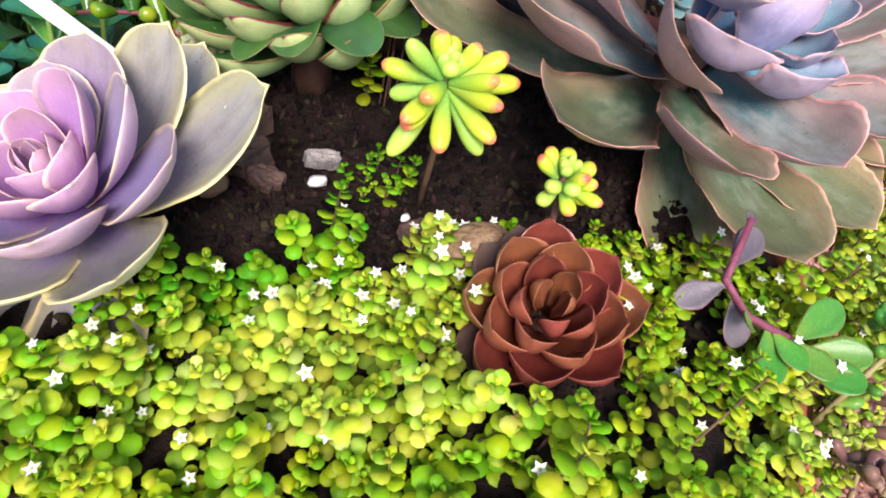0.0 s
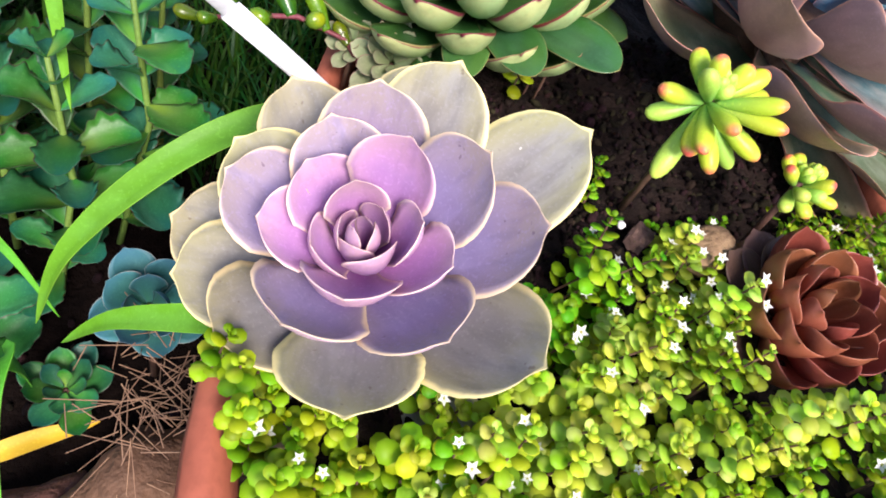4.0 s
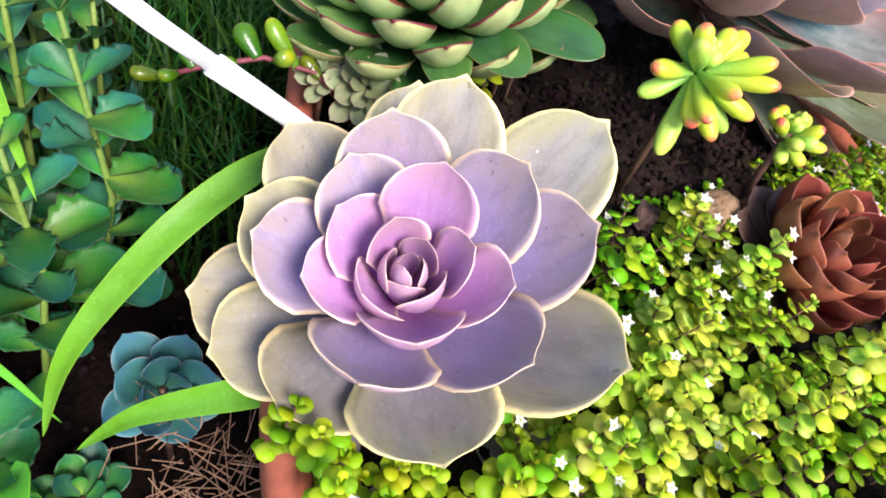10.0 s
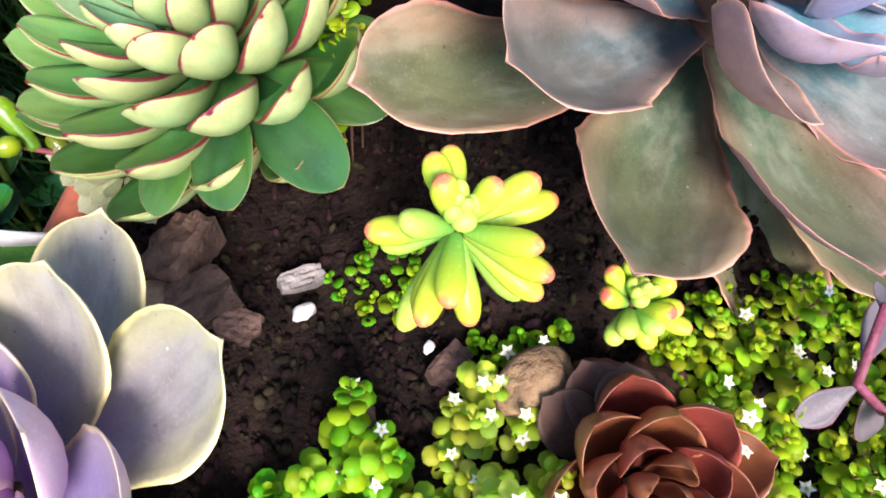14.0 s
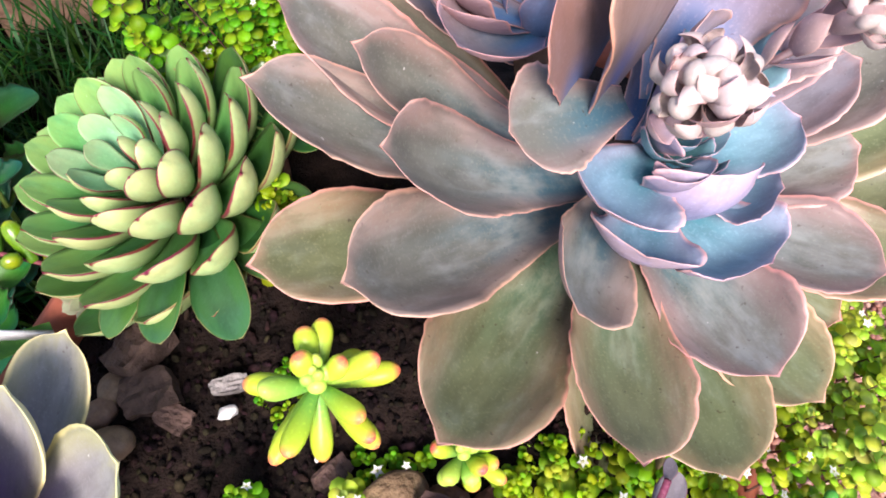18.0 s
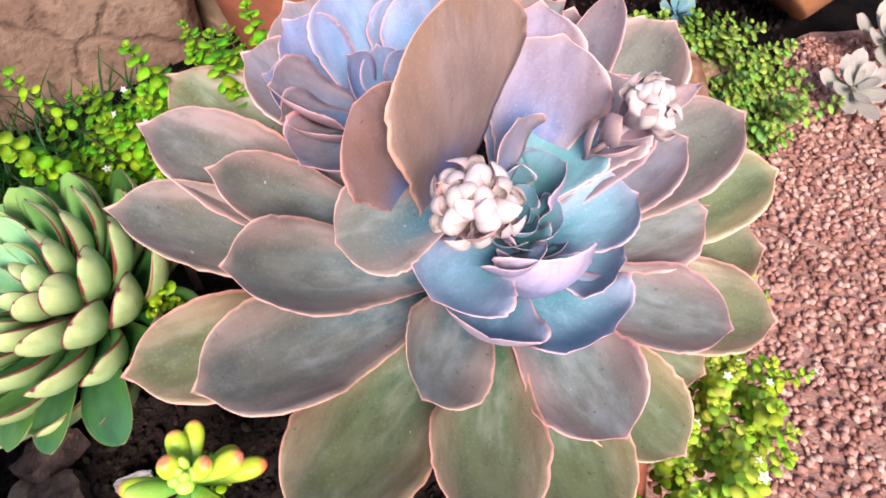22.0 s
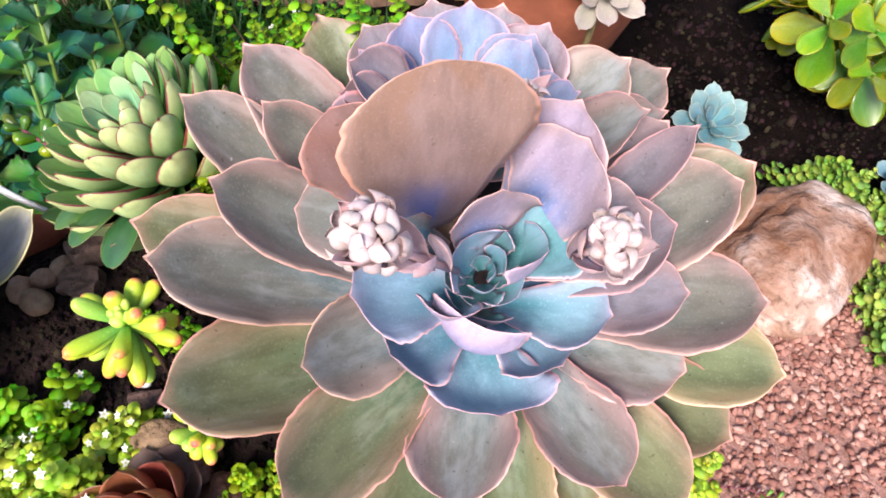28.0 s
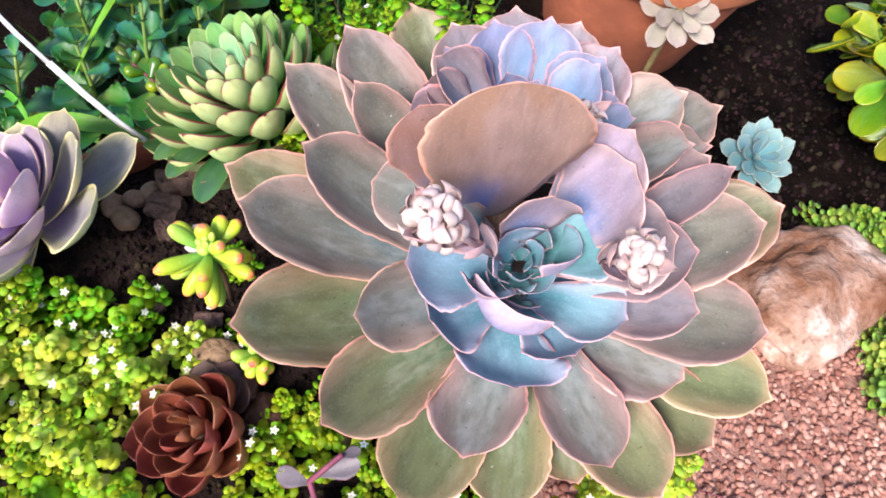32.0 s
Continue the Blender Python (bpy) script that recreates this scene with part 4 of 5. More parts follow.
# ---- groundcover ----
def small_leaf(k=9):
    """A flat, round leaf along x, one unit long, with a sharp margin: points and faces."""
    v, f = [], []
    for side in (1, -1):
        n = len(v)
        for i in range(k):
            a = 2 * math.pi * i / k
            v.append((0.53 + 0.49 * math.cos(a), 0.45 * math.sin(a) * (1.0 + 0.2 * math.cos(a)), 0.05 + 0.008 * side))
        v.append((0.55, 0, 0.015 if side > 0 else -0.12))
        ring = [(n + i, n + (i + 1) % k, n + k) for i in range(k)]
        f += ring if side > 0 else [q[::-1] for q in ring]
    f += [q for i in range(k) for q in ((i, k + 1 + i, k + 1 + (i + 1) % k), (i, k + 1 + (i + 1) % k, (i + 1) % k))]
    return np.array(v), np.array(f)


SLV, SLF = small_leaf()


class Heap:
    """Many copies of one small shape, gathered into one mesh."""

    def __init__(self, verts, faces):
        self.v, self.f, self.vs, self.fs, self.n = verts, faces, [], [], 0

    def add(self, m, size):
        r = np.array(m.to_3x3())
        self.vs.append((self.v * size) @ r.T + np.array(m.translation))
        self.fs.append(self.f + self.n)
        self.n += len(self.v)

    def link(self, name, mat):
        return mesh_object(name, np.concatenate(self.vs), np.concatenate(self.fs).tolist(), mat)


class Rods:
    """Many thin three-sided rods in one mesh."""

    def __init__(self):
        self.v, self.f = [], []

    def add(self, a, b, r):
        d = (b - a).normalized()
        s = d.orthogonal().normalized()
        q = d.cross(s)
        n = len(self.v)
        for p, k in ((a, 1.0), (b, 0.7)):
            for i in range(3):
                an = 2.094 * i
                self.v.append(p + (s * math.cos(an) + q * math.sin(an)) * r * k)
        for i in range(3):
            self.f.append((n + i, n + (i + 1) % 3, n + 3 + (i + 1) % 3, n + 3 + i))

    def link(self, name, mat):
        return mesh_object(name, self.v, self.f, mat)


def star_flower():
    """A white five-pointed star of a flower, 7 mm across, face to z."""
    v, f = [], []
    for i in range(5):
        a = 2 * math.pi * i / 5
        n = len(v)
        for r, da, z in ((0.0002, 0, 0.0002), (0.0024, 0.60, 0.0004), (0.0046, 0, 0.0008), (0.0024, -0.60, 0.0004), (0.0020, 0, -0.0002)):
            v.append((r * math.cos(a + da), r * math.sin(a + da), z))
        f += [(n, n + 1, n + 2, n + 3), (n, n + 3, n + 4), (n + 3, n + 2, n + 4), (n + 2, n + 1, n + 4), (n + 1, n, n + 4)]
    n = len(v)
    for i in range(6):
        v.append((0.0008 * math.cos(i * 1.047), 0.0008 * math.sin(i * 1.047), 0.0004))
    v.append((0, 0, 0.0011))
    eye = len(f)
    f += [(n + i, n + (i + 1) % 6, n + 6) for i in range(6)]
    ob = mesh_object("flower", v, f, [PETAL, POLLEN], None, [0] * eye + [1] * 6, False)
    me = ob.data
    bpy.data.objects.remove(ob)
    return me


FLOWER = star_flower()


def inside(x, y, poly):
    hit = False
    for (xa, ya), (xb, yb) in zip(poly, poly[1:] + poly[:1]):
        if (ya > y) != (yb > y) and x < (xb - xa) * (y - ya) / (yb - ya) + xa:
            hit = not hit
    return hit


def cover_patch(label, poly, count, tall, leaf, mat, flowers, seed, floor=None, lean=(0, -0.15), keepout=(), nodes=6, gap=0.0046, flower_part="flower", name="groundcover", stray=0.3, apart=0.0074):
    """A mat of creeping shoots: each has pairs of round leaves, crosswise, thickest at its top."""
    rnd = random.Random(seed)
    cx, cy = sum(p[0] for p in poly) / len(poly), sum(p[1] for p in poly) / len(poly)
    base = floor or soil_z
    p = thing(name, (cx, cy, base(cx, cy)), label, "groundcover")
    heap, rods, tops = Heap(SLV, SLF), Rods(), []
    xs, ys = [q[0] for q in poly], [q[1] for q in poly]
    done = tries = 0
    spots = []
    while done < count and tries < count * 60:
        tries += 1
        x, y = rnd.uniform(min(xs), max(xs)), rnd.uniform(min(ys), max(ys))
        if not inside(x, y, poly) or any((x - kx) ** 2 + (y - ky) ** 2 < kr * kr for kx, ky, kr in keepout):
            continue
        if any((x - sx) ** 2 + (y - sy) ** 2 < apart * apart for sx, sy in spots):
            continue
        spots.append((x, y))
        done += 1
        z = base(x, y)
        hgt = rnd.uniform(*tall) * (0.66 + 0.90 * hills(x, y, 55, seed))
        top = Vector((x + rnd.gauss(lean[0], stray) * hgt * 0.6, y + rnd.gauss(lean[1], stray) * hgt * 0.6, z + hgt))
        foot = Vector((x, y, z - 0.003))
        rods.add(foot, top, 0.0007)
        d = (top - foot).normalized()
        s0 = d.orthogonal().normalized()
        s0.rotate(Matrix.Rotation(rnd.uniform(0, 3.1), 3, d))
        k = nodes + rnd.choice((-1, 0, 1, 1))
        big = leaf * rnd.uniform(0.85, 1.2)
        for j in range(k):
            q = top - d * gap * j * (0.75 + 0.25 * j / k)
            if (q - foot).dot(d) < 0.003:
                break
            s0.rotate(Matrix.Rotation(1.571 + rnd.gauss(0, 0.25), 3, d))
            size = big * (0.55 + 0.45 * min(1, j / 1.6)) * rnd.uniform(0.85, 1.1)
            rise = 0.42 - 0.13 * j
            for sg in (1, -1):
                o = (s0 * sg + d * (rise + rnd.gauss(0, 0.15))).normalized()
                heap.add(aim(q, q + o, d - s0 * sg * 0.3), size)
            if j == 0:
                for sg in (1, -1):
                    o = (d * 1.2 + s0.cross(d) * sg).normalized()
                    heap.add(aim(q, q + o, d - s0.cross(d) * sg), size * 0.7)
        tops.append((top, d))
    under(tagged(heap.link("leaves", mat), kind="stuff"), p)
    under(tagged(rods.link("stems", STEM), kind="stuff"), p)
    for t, d in rnd.sample(tops, min(flowers, len(tops))):
        ob = new(flower_part, FLOWER)
        f = (d + Vector((rnd.gauss(0, 0.3), rnd.gauss(-0.3, 0.3), 0.2))).normalized()
        ob.matrix_world = aim(t + d * 0.004, t + d * 0.004 + f.orthogonal(), f) @ Matrix.Scale(rnd.uniform(0.45, 0.75), 4)
        under(ob, p)
    return p


KEEP = ((0.112, -0.082, 0.030), (0.066, -0.004, 0.012), (0.088, -0.038, 0.014), (0.184, -0.063, 0.012), (0.108, -0.045, 0.012))
cover_patch("fresh lime-green creeping groundcover between the lilac rosette and bare soil",
            [(-0.045, -0.068), (-0.022, -0.062), (0.004, -0.050), (0.024, -0.026), (0.034, -0.036), (0.040, -0.058), (0.000, -0.084), (-0.055, -0.086)], 74, (0.012, 0.048), 0.0072, COVER_DEEP, 10, 11, keepout=KEEP)
cover_patch("dense pale yellow-green creeping groundcover dotted with white star flowers",
            [(-0.055, -0.086), (0.000, -0.084), (0.040, -0.058), (0.048, -0.066), (0.080, -0.090), (0.092, -0.118), (0.086, -0.132), (-0.065, -0.128)], 90, (0.012, 0.056), 0.0074, COVER_PALE, 16, 31, keepout=KEEP)
cover_patch("lime-green creeping groundcover with small white flowers along the bowl's front",
            [(-0.065, -0.128), (0.086, -0.132), (0.092, -0.118), (0.150, -0.100), (0.186, -0.126), (0.190, -0.170), (0.07, -0.19), (-0.05, -0.19)], 122, (0.012, 0.048), 0.0076, COVER, 12, 41, keepout=KEEP)
cover_patch("pale yellow-green groundcover strip with white flowers beside the veined stone",
            [(0.072, -0.026), (0.086, -0.036), (0.088, -0.062), (0.070, -0.088), (0.048, -0.072), (0.052, -0.054)], 76, (0.018, 0.048), 0.0066, COVER_PALE, 16, 12, keepout=KEEP)
cover_patch("lime groundcover under the great rosette's pink-edged leaves",
            [(0.128, -0.034), (0.140, -0.024), (0.170, -0.030), (0.205, -0.034), (0.262, -0.010), (0.262, -0.048), (0.190, -0.100), (0.150, -0.100), (0.134, -0.066)], 250, (0.012, 0.042), 0.0066, COVER, 26, 13, keepout=KEEP)
cover_patch("low lime groundcover in the shade of the great rosette",
            [(0.132, -0.034), (0.140, -0.014), (0.172, -0.012), (0.210, -0.014), (0.262, 0.000), (0.262, -0.020), (0.205, -0.040), (0.170, -0.036), (0.145, -0.030)], 90, (0.008, 0.024), 0.0064, COVER, 4, 23, nodes=4)
cover_patch("lime groundcover at the terracotta rim beside the gravel",
            [(0.190, -0.100), (0.262, -0.048), (0.285, -0.048), (0.262, -0.100), (0.215, -0.140), (0.190, -0.150)], 110, (0.014, 0.038), 0.0066, COVER_PALE, 8, 24, floor=lambda x, y: 0.004, keepout=KEEP)
cover_patch("bright green flowering groundcover mound spilling over the bowl",
            [(-0.012, 0.200), (0.01, 0.230), (0.05, 0.245), (0.100, 0.235), (0.090, 0.195), (0.060, 0.172), (0.026, 0.162), (-0.004, 0.170)], 420, (0.050, 0.138), 0.0066, COVER_DEEP, 22, 14, nodes=13, lean=(-0.3, -0.2), gap=0.0042, apart=0.0042)
cover_patch("yellow-green groundcover hanging over the bowl towards the gravel",
            [(0.345, 0.110), (0.362, 0.092), (0.346, 0.024), (0.305, -0.046), (0.262, -0.046), (0.285, 0.010), (0.318, 0.046)], 230, (0.030, 0.062), 0.0068, COVER_PALE, 20, 15, floor=lambda x, y: -0.008, nodes=8)
cover_patch("fresh green groundcover at the foot of the lilac rosette",
            [(-0.128, -0.074), (-0.112, -0.070), (-0.098, -0.092), (-0.05, -0.110), (-0.04, -0.150), (-0.105, -0.135)], 120, (0.016, 0.040), 0.0072, COVER, 8, 16, floor=lambda x, y: 0.0)
cover_patch("small bright sprigs of groundcover on bare soil",
            [(0.020, 0.018), (0.044, 0.030), (0.060, 0.024), (0.050, -0.002), (0.038, 0.000), (0.030, 0.006)], 20, (0.008, 0.018), 0.0064, COVER_DEEP, 0, 17, nodes=3)
cover_patch("tiny green sprigs between the bean-leaved shoot and the stone",
            [(0.072, -0.014), (0.094, -0.014), (0.104, -0.022), (0.086, -0.030), (0.072, -0.026)], 16, (0.008, 0.016), 0.0062, COVER_DEEP, 2, 18, nodes=3)
cover_patch("lime sprig pushing up between the two large rosettes",
            [(0.029, 0.080), (0.038, 0.091), (0.048, 0.081), (0.038, 0.071)], 9, (0.112, 0.136), 0.0084, COVER, 0, 19, nodes=5, lean=(0, 0), stray=0.05)


# ---- scalloped plants beside the bowl ----
def scalloped_plant(foot, top, pairs, size, seed):
    rnd = random.Random(seed)
    foot, top = Vector(foot), Vector(top)
    p = thing("scalloped_leaf_plant", foot, "leafy green succulent with scalloped dark-edged leaves in pairs", "plant", "scalloped plants beside the bowl")
    mid = foot.lerp(top, 0.5) + Vector((rnd.gauss(0, 0.006), rnd.gauss(0, 0.006), 0))
    pts = [foot - Vector((0, 0, 0.004)), foot.lerp(mid, 0.5), mid, mid.lerp(top, 0.5), top]
    under(tube("stem", pts, [0.0022, 0.002, 0.0018, 0.0016, 0.0012], STEM_GREEN, 7), p)
    s = Vector((1, 0.3, 0)).normalized()
    s.rotate(Matrix.Rotation(rnd.uniform(0, 3), 3, "Z"))
    for j in range(pairs):
        f = 0.12 + 0.88 * j / (pairs - 1)
        q = foot.lerp(mid, f * 2) if f < 0.5 else mid.lerp(top, f * 2 - 1)
        s.rotate(Matrix.Rotation(1.571 + rnd.gauss(0, 0.45), 3, "Z"))
        ln = size * 1.02 * (1.0 - 0.55 * max(0, f - 0.6) / 0.4) * rnd.uniform(0.75, 1.2)
        for sg in (1, -1):
            o = s * sg + Vector((rnd.gauss(0, 0.15), rnd.gauss(0, 0.15), 0.42 + 0.5 * max(0, f - 0.75) / 0.25 + rnd.gauss(0, 0.18)))
            ob = leaf_mesh("leaf", ln, ln * rnd.uniform(0.58, 0.76), (SCALLOP,), "scallop", cup=rnd.uniform(0.2, 0.8), bow=rnd.uniform(-0.08, 0.02), curl=rnd.uniform(-0.10, 0.08), thick=0.05, mucro=0.0, nu=6, seed=seed + j,
                           steps=[k / 28 for k in range(28)] + [0.985, 1.0])
            ob.matrix_world = aim(q, q + o, Vector((0, 0, 1)) - s * sg * 0.2)
            under(ob, p)


for i, (x, y, dx, dy, top, n, size) in enumerate(((-0.200, 0.052, 0.010, 0.030, 0.000, 10, 0.036), (-0.172, 0.090, 0.012, 0.040, 0.030, 11, 0.038), (-0.225, 0.085, 0.00, 0.030, 0.020, 11, 0.038), (-0.190, 0.130, 0.01, 0.040, 0.045, 11, 0.038),
                                                   (-0.245, 0.035, 0.0, 0.02, -0.03, 8, 0.036), (-0.235, 0.150, 0.0, 0.04, 0.040, 11, 0.040), (-0.150, 0.150, 0.005, 0.02, 0.010, 8, 0.034), (-0.182, 0.185, 0.01, 0.04, 0.060, 11, 0.040), (-0.275, 0.110, 0.0, 0.03, 0.02, 10, 0.038), (-0.29, 0.19, 0.0, 0.03, 0.05, 10, 0.040), (-0.225, 0.00, 0.0, 0.01, -0.08, 4, 0.034))):
    scalloped_plant((x, y, ground_z(x, y)), (x + dx, y + dy, top), n, size, i + 1)


def leafy_rosette(name, label, category, at, axis, n, reach, width, mats, shape="spoon", rise=0.5, stalk=0.01, thick=0.14, seed=0, parent_stem=STEM, cup=0.35, group=""):
    """A small rosette of even, spiralling leaves on a short stalk."""
    c = Vector(at)
    x, y, a = basis(axis)
    p = thing(name, c - Vector((0, 0, stalk)), label, category, group)
    under(tube("stalk", [c - Vector((0, 0, stalk)), c - a * 0.004], [reach * 0.08, reach * 0.07], parent_stem), p)
    for i in range(n):
        f = (i + 0.5) / n
        rosette_leaf(p, c, axis, i * 137.5 + seed * 40, reach * (0.16 + 0.84 * f ** 0.7), reach * rise * (1 - 1.1 * f), width * (0.45 + 0.55 * min(1, 1.7 * f)), mats, foot_r=reach * 0.05, foot_h=-reach * 0.3 * f, seed=i + seed, shape=shape, cup=cup, bow=0.05, curl=0.06, thick=thick, mucro=0.05, nu=6)
    return p


leafy_rosette("teal_succulent", "small blue-teal succulent with stacked spoon leaves", "succulent", (-0.148, -0.004, -0.068), (0.05, -0.55, 0.8), 12, 0.029, 0.022, (TEALPLANT, TEALPLANT), "spoon", 1.2, 0.07, 0.10, 1)
leafy_rosette("little_green_rosette", "small plain green rosette at the edge of the soil", "succulent", (-0.188, -0.016, -0.125), (0, -0.2, 1), 14, 0.026, 0.015, (SCALLOP, SCALLOP), "spoon", 0.5, 0.02, 0.1, 2)
leafy_rosette("offset_rosette", "small grey-olive offset rosette under the green rosette", "succulent", (-0.046, 0.062, 0.034), (-0.2, -0.6, 0.7), 20, 0.022, 0.010, (ROSETINY, ROSETINY), "obovate", 0.5, 0.026, 0.18, 3)
leafy_rosette("offset_rosette", "tiny grey-olive offset rosette by the terracotta rim", "succulent", (-0.062, 0.076, 0.032), (-0.4, -0.5, 0.7), 14, 0.016, 0.008, (ROSETINY, ROSETINY), "obovate", 0.5, 0.026, 0.18, 4)
leafy_rosette("dark_green_rosette", "dark green rosette tucked behind the pale green one", "succulent", (0.036, 0.132, 0.072), (0.0, -0.2, 1), 18, 0.032, 0.018, (GREEN_LOW, GREEN_TOP), "obovate", 0.5, 0.08, 0.14, 5)


# ---- strap leaves ----
def strap_leaf(label, points, width, mat, name="strap_leaf", group="strap leaves"):
    """A long, keeled grass leaf along a bent line."""
    pts = [Vector(p) for p in points]
    n, rows = 24, []
    for i in range(n + 1):
        u = i / n * (len(pts) - 1)
        k = min(int(u), len(pts) - 2)
        t = u - k
        p0, p1, p2, p3 = pts[max(k - 1, 0)], pts[k], pts[k + 1], pts[min(k + 2, len(pts) - 1)]
        rows.append(0.5 * ((2 * p1) + (p2 - p0) * t + (2 * p0 - 5 * p1 + 4 * p2 - p3) * t * t + (3 * p1 - p0 - 3 * p2 + p3) * t ** 3))
    verts, uvs, faces = [], [], []
    for side in (0, 1):
        for i, p in enumerate(rows):
            v = i / n
            d = (rows[min(i + 1, n)] - rows[max(i - 1, 0)]).normalized()
            s = d.cross(Vector((-0.3, -0.4, 0.9))).normalized()
            up = s.cross(d)
            w = 0.5 * width * width_at(v, "strap")
            for u in (-1, -0.93, -0.5, 0, 0.5, 0.93, 1):
                verts.append(p + s * w * u + up * (0.34 * w * abs(u) - (0.0006 if side else 0.0)))
                uvs.append((abs(u), v))
    off = (n + 1) * 7
    for i in range(n):
        for k in range(6):
            a = i * 7 + k
            faces += [(a, a + 1, a + 8, a + 7), (off + a, off + a + 7, off + a + 8, off + a + 1)]
        for k in (0, 6):
            a = i * 7 + k
            faces.append((a, a + 7, off + a + 7, off + a))
    ob = mesh_object(name, verts, faces, mat, uvs)
    return tagged(ob, label, "leaf", group)


strap_leaf("long bright green strap leaf arching out of the bowl, tip down", [(-0.070, 0.050, 0.016), (-0.105, 0.030, 0.022), (-0.142, 0.013, 0.008), (-0.178, 0.000, -0.030), (-0.195, -0.006, -0.078)], 0.0130, STRAP)
strap_leaf("bright green strap leaf drooping over the edge of the bowl", [(-0.092, -0.060, 0.002), (-0.110, -0.055, 0.005), (-0.128, -0.048, -0.004), (-0.160, -0.030, -0.035), (-0.184, -0.016, -0.078)], 0.0115, STRAP)
strap_leaf("broad green strap leaf bending down towards bare soil", [(-0.204, -0.010, -0.132), (-0.204, -0.020, -0.080), (-0.206, -0.045, -0.070), (-0.203, -0.080, -0.090), (-0.194, -0.110, -0.120)], 0.014, STRAP)
strap_leaf("narrow green strap leaf hanging tip down among the scalloped plants", [(-0.215, 0.200, -0.12), (-0.205, 0.185, -0.02), (-0.198, 0.160, 0.020), (-0.189, 0.110, 0.008), (-0.181, 0.066, -0.016)], 0.011, STRAP)
strap_leaf("short yellow strap leaf lying on the soil", [(-0.225, -0.045, -0.139), (-0.200, -0.038, -0.134), (-0.172, -0.030, -0.136)], 0.010, YELLOW)
strap_leaf("thin green grass leaf beside the scalloped plants", [(-0.27, 0.02, -0.14), (-0.245, 0.03, -0.06), (-0.215, 0.028, -0.055), (-0.19, 0.01, -0.10)], 0.006, STRAP)

# ---- plant label tie ----
tie = thing("plant_tie", (-0.074, 0.043, 0.024), "white plastic label tie stuck into the bowl by its rim", "plant label")
for nm, pts, w, th in (("tag", [(-0.068, 0.046, 0.020), (-0.082, 0.040, 0.034), (-0.100, 0.035, 0.053), (-0.119, 0.031, 0.072)], 0.0086, 0.0022), ("strip", [(-0.116, 0.0315, 0.069), (-0.135, 0.028, 0.088), (-0.156, 0.026, 0.110), (-0.178, 0.024, 0.136)], 0.0064, 0.0016)):
    verts, faces = [], []
    P3 = [Vector(p) for p in pts]
    for i, p in enumerate(P3):
        d = (P3[min(i + 1, len(P3) - 1)] - P3[max(i - 1, 0)]).normalized()
        s = d.cross(Vector((-0.55, -0.55, 0.6))).normalized()
        up = s.cross(d)
        ww = w * (0.55 if (i == 0 and nm == "tag") else 1)
        for a, b in ((-0.5, -0.3), (-0.42, -0.5), (0.42, -0.5), (0.5, -0.3), (0.5, 0.3), (0.42, 0.5), (-0.42, 0.5), (-0.5, 0.3)):
            verts.append(p + s * ww * a + up * th * b)
    for i in range(len(P3) - 1):
        for k in range(8):
            a, b = i * 8 + k, i * 8 + (k + 1) % 8
            faces.append((a, b, b + 8, a + 8))
    faces += [tuple(range(8))[::-1], tuple(range(len(verts) - 8, len(verts)))]
    under(mesh_object(nm, verts, faces, PLASTIC), tie)

# ---- bean sprig with a purple stem over the rim ----
sprig = thing("bean_sprig", (-0.050, 0.060, 0.018), "trailing sprig of small green beans on a purple stem", "succulent")
SP = [Vector(p) for p in ((-0.050, 0.060, 0.016), (-0.066, 0.074, 0.034), (-0.088, 0.078, 0.040), (-0.112, 0.082, 0.034), (-0.128, 0.087, 0.026))]
under(tube("stem", SP, 0.0012, STEM_RED), sprig)
for i, (k, dx, dy, dz, ln, r) in enumerate(((0.9, -0.4, 0.6, 0.3, .012, .0036), (1.4, -0.5, 0.7, 0.7, .022, .0046), (1.8, 0.3, -0.6, 0.5, .011, .0046), (2.1, -0.3, 0.8, 0.4, .016, .0052), (2.5, -0.5, -0.7, 0.3, .013, .0048), (3.2, -0.2, 0.8, 0.5, .010, .0038), (3.9, -1.0, 0.1, 0.1, .013, .0036), (3.6, -0.6, -0.5, 0.2, .010, .0034), (0.4, 0.5, 0.3, 0.6, .009, .0034))):
    a = SP[int(k)].lerp(SP[min(int(k) + 1, 4)], k - int(k))
    ob = bean_mesh("bean", ln, r, JADE)
    ob.matrix_world = aim(a, a + Vector((dx, dy, dz)), (0, 0, 1))
    under(ob, sprig)

# ---- bits on the potting soil ----
def placed(ob, at, turn=(0, 0, 0), label="", category="", group=""):
    ob.matrix_world = pose(*at, *turn)
    return tagged(ob, label, category, group)


def bark_chip(size, seed, mat=BARK):
    bm = bmesh.new()
    bmesh.ops.create_cube(bm, size=1)
    bmesh.ops.subdivide_edges(bm, edges=bm.edges[:], cuts=6, use_grid_fill=True)
    o = Vector((seed * 2.3, seed, 0))
    for v in bm.verts:
        p = v.co
        k = 1 - 0.35 * max(0, abs(p.x) + abs(p.y) - 0.6) + 0.25 * noise.noise(Vector((p.x * 2.4, p.y * 2.4, 0)) + o)
        v.co = Vector((p.x * size[0] * k, p.y * size[1] * k, p.z * size[2] * (1 + 0.5 * noise.noise(p * 4 + o)) + 0.12 * size[2] * noise.noise(Vector((p.x * 3, p.y * 14, p.z * 9)) + o)))
    me = bpy.data.meshes.new("bark_chip")
    bm.to_mesh(me)
    bm.free()
    me.materials.append(mat)
    return new("bark_chip", me)


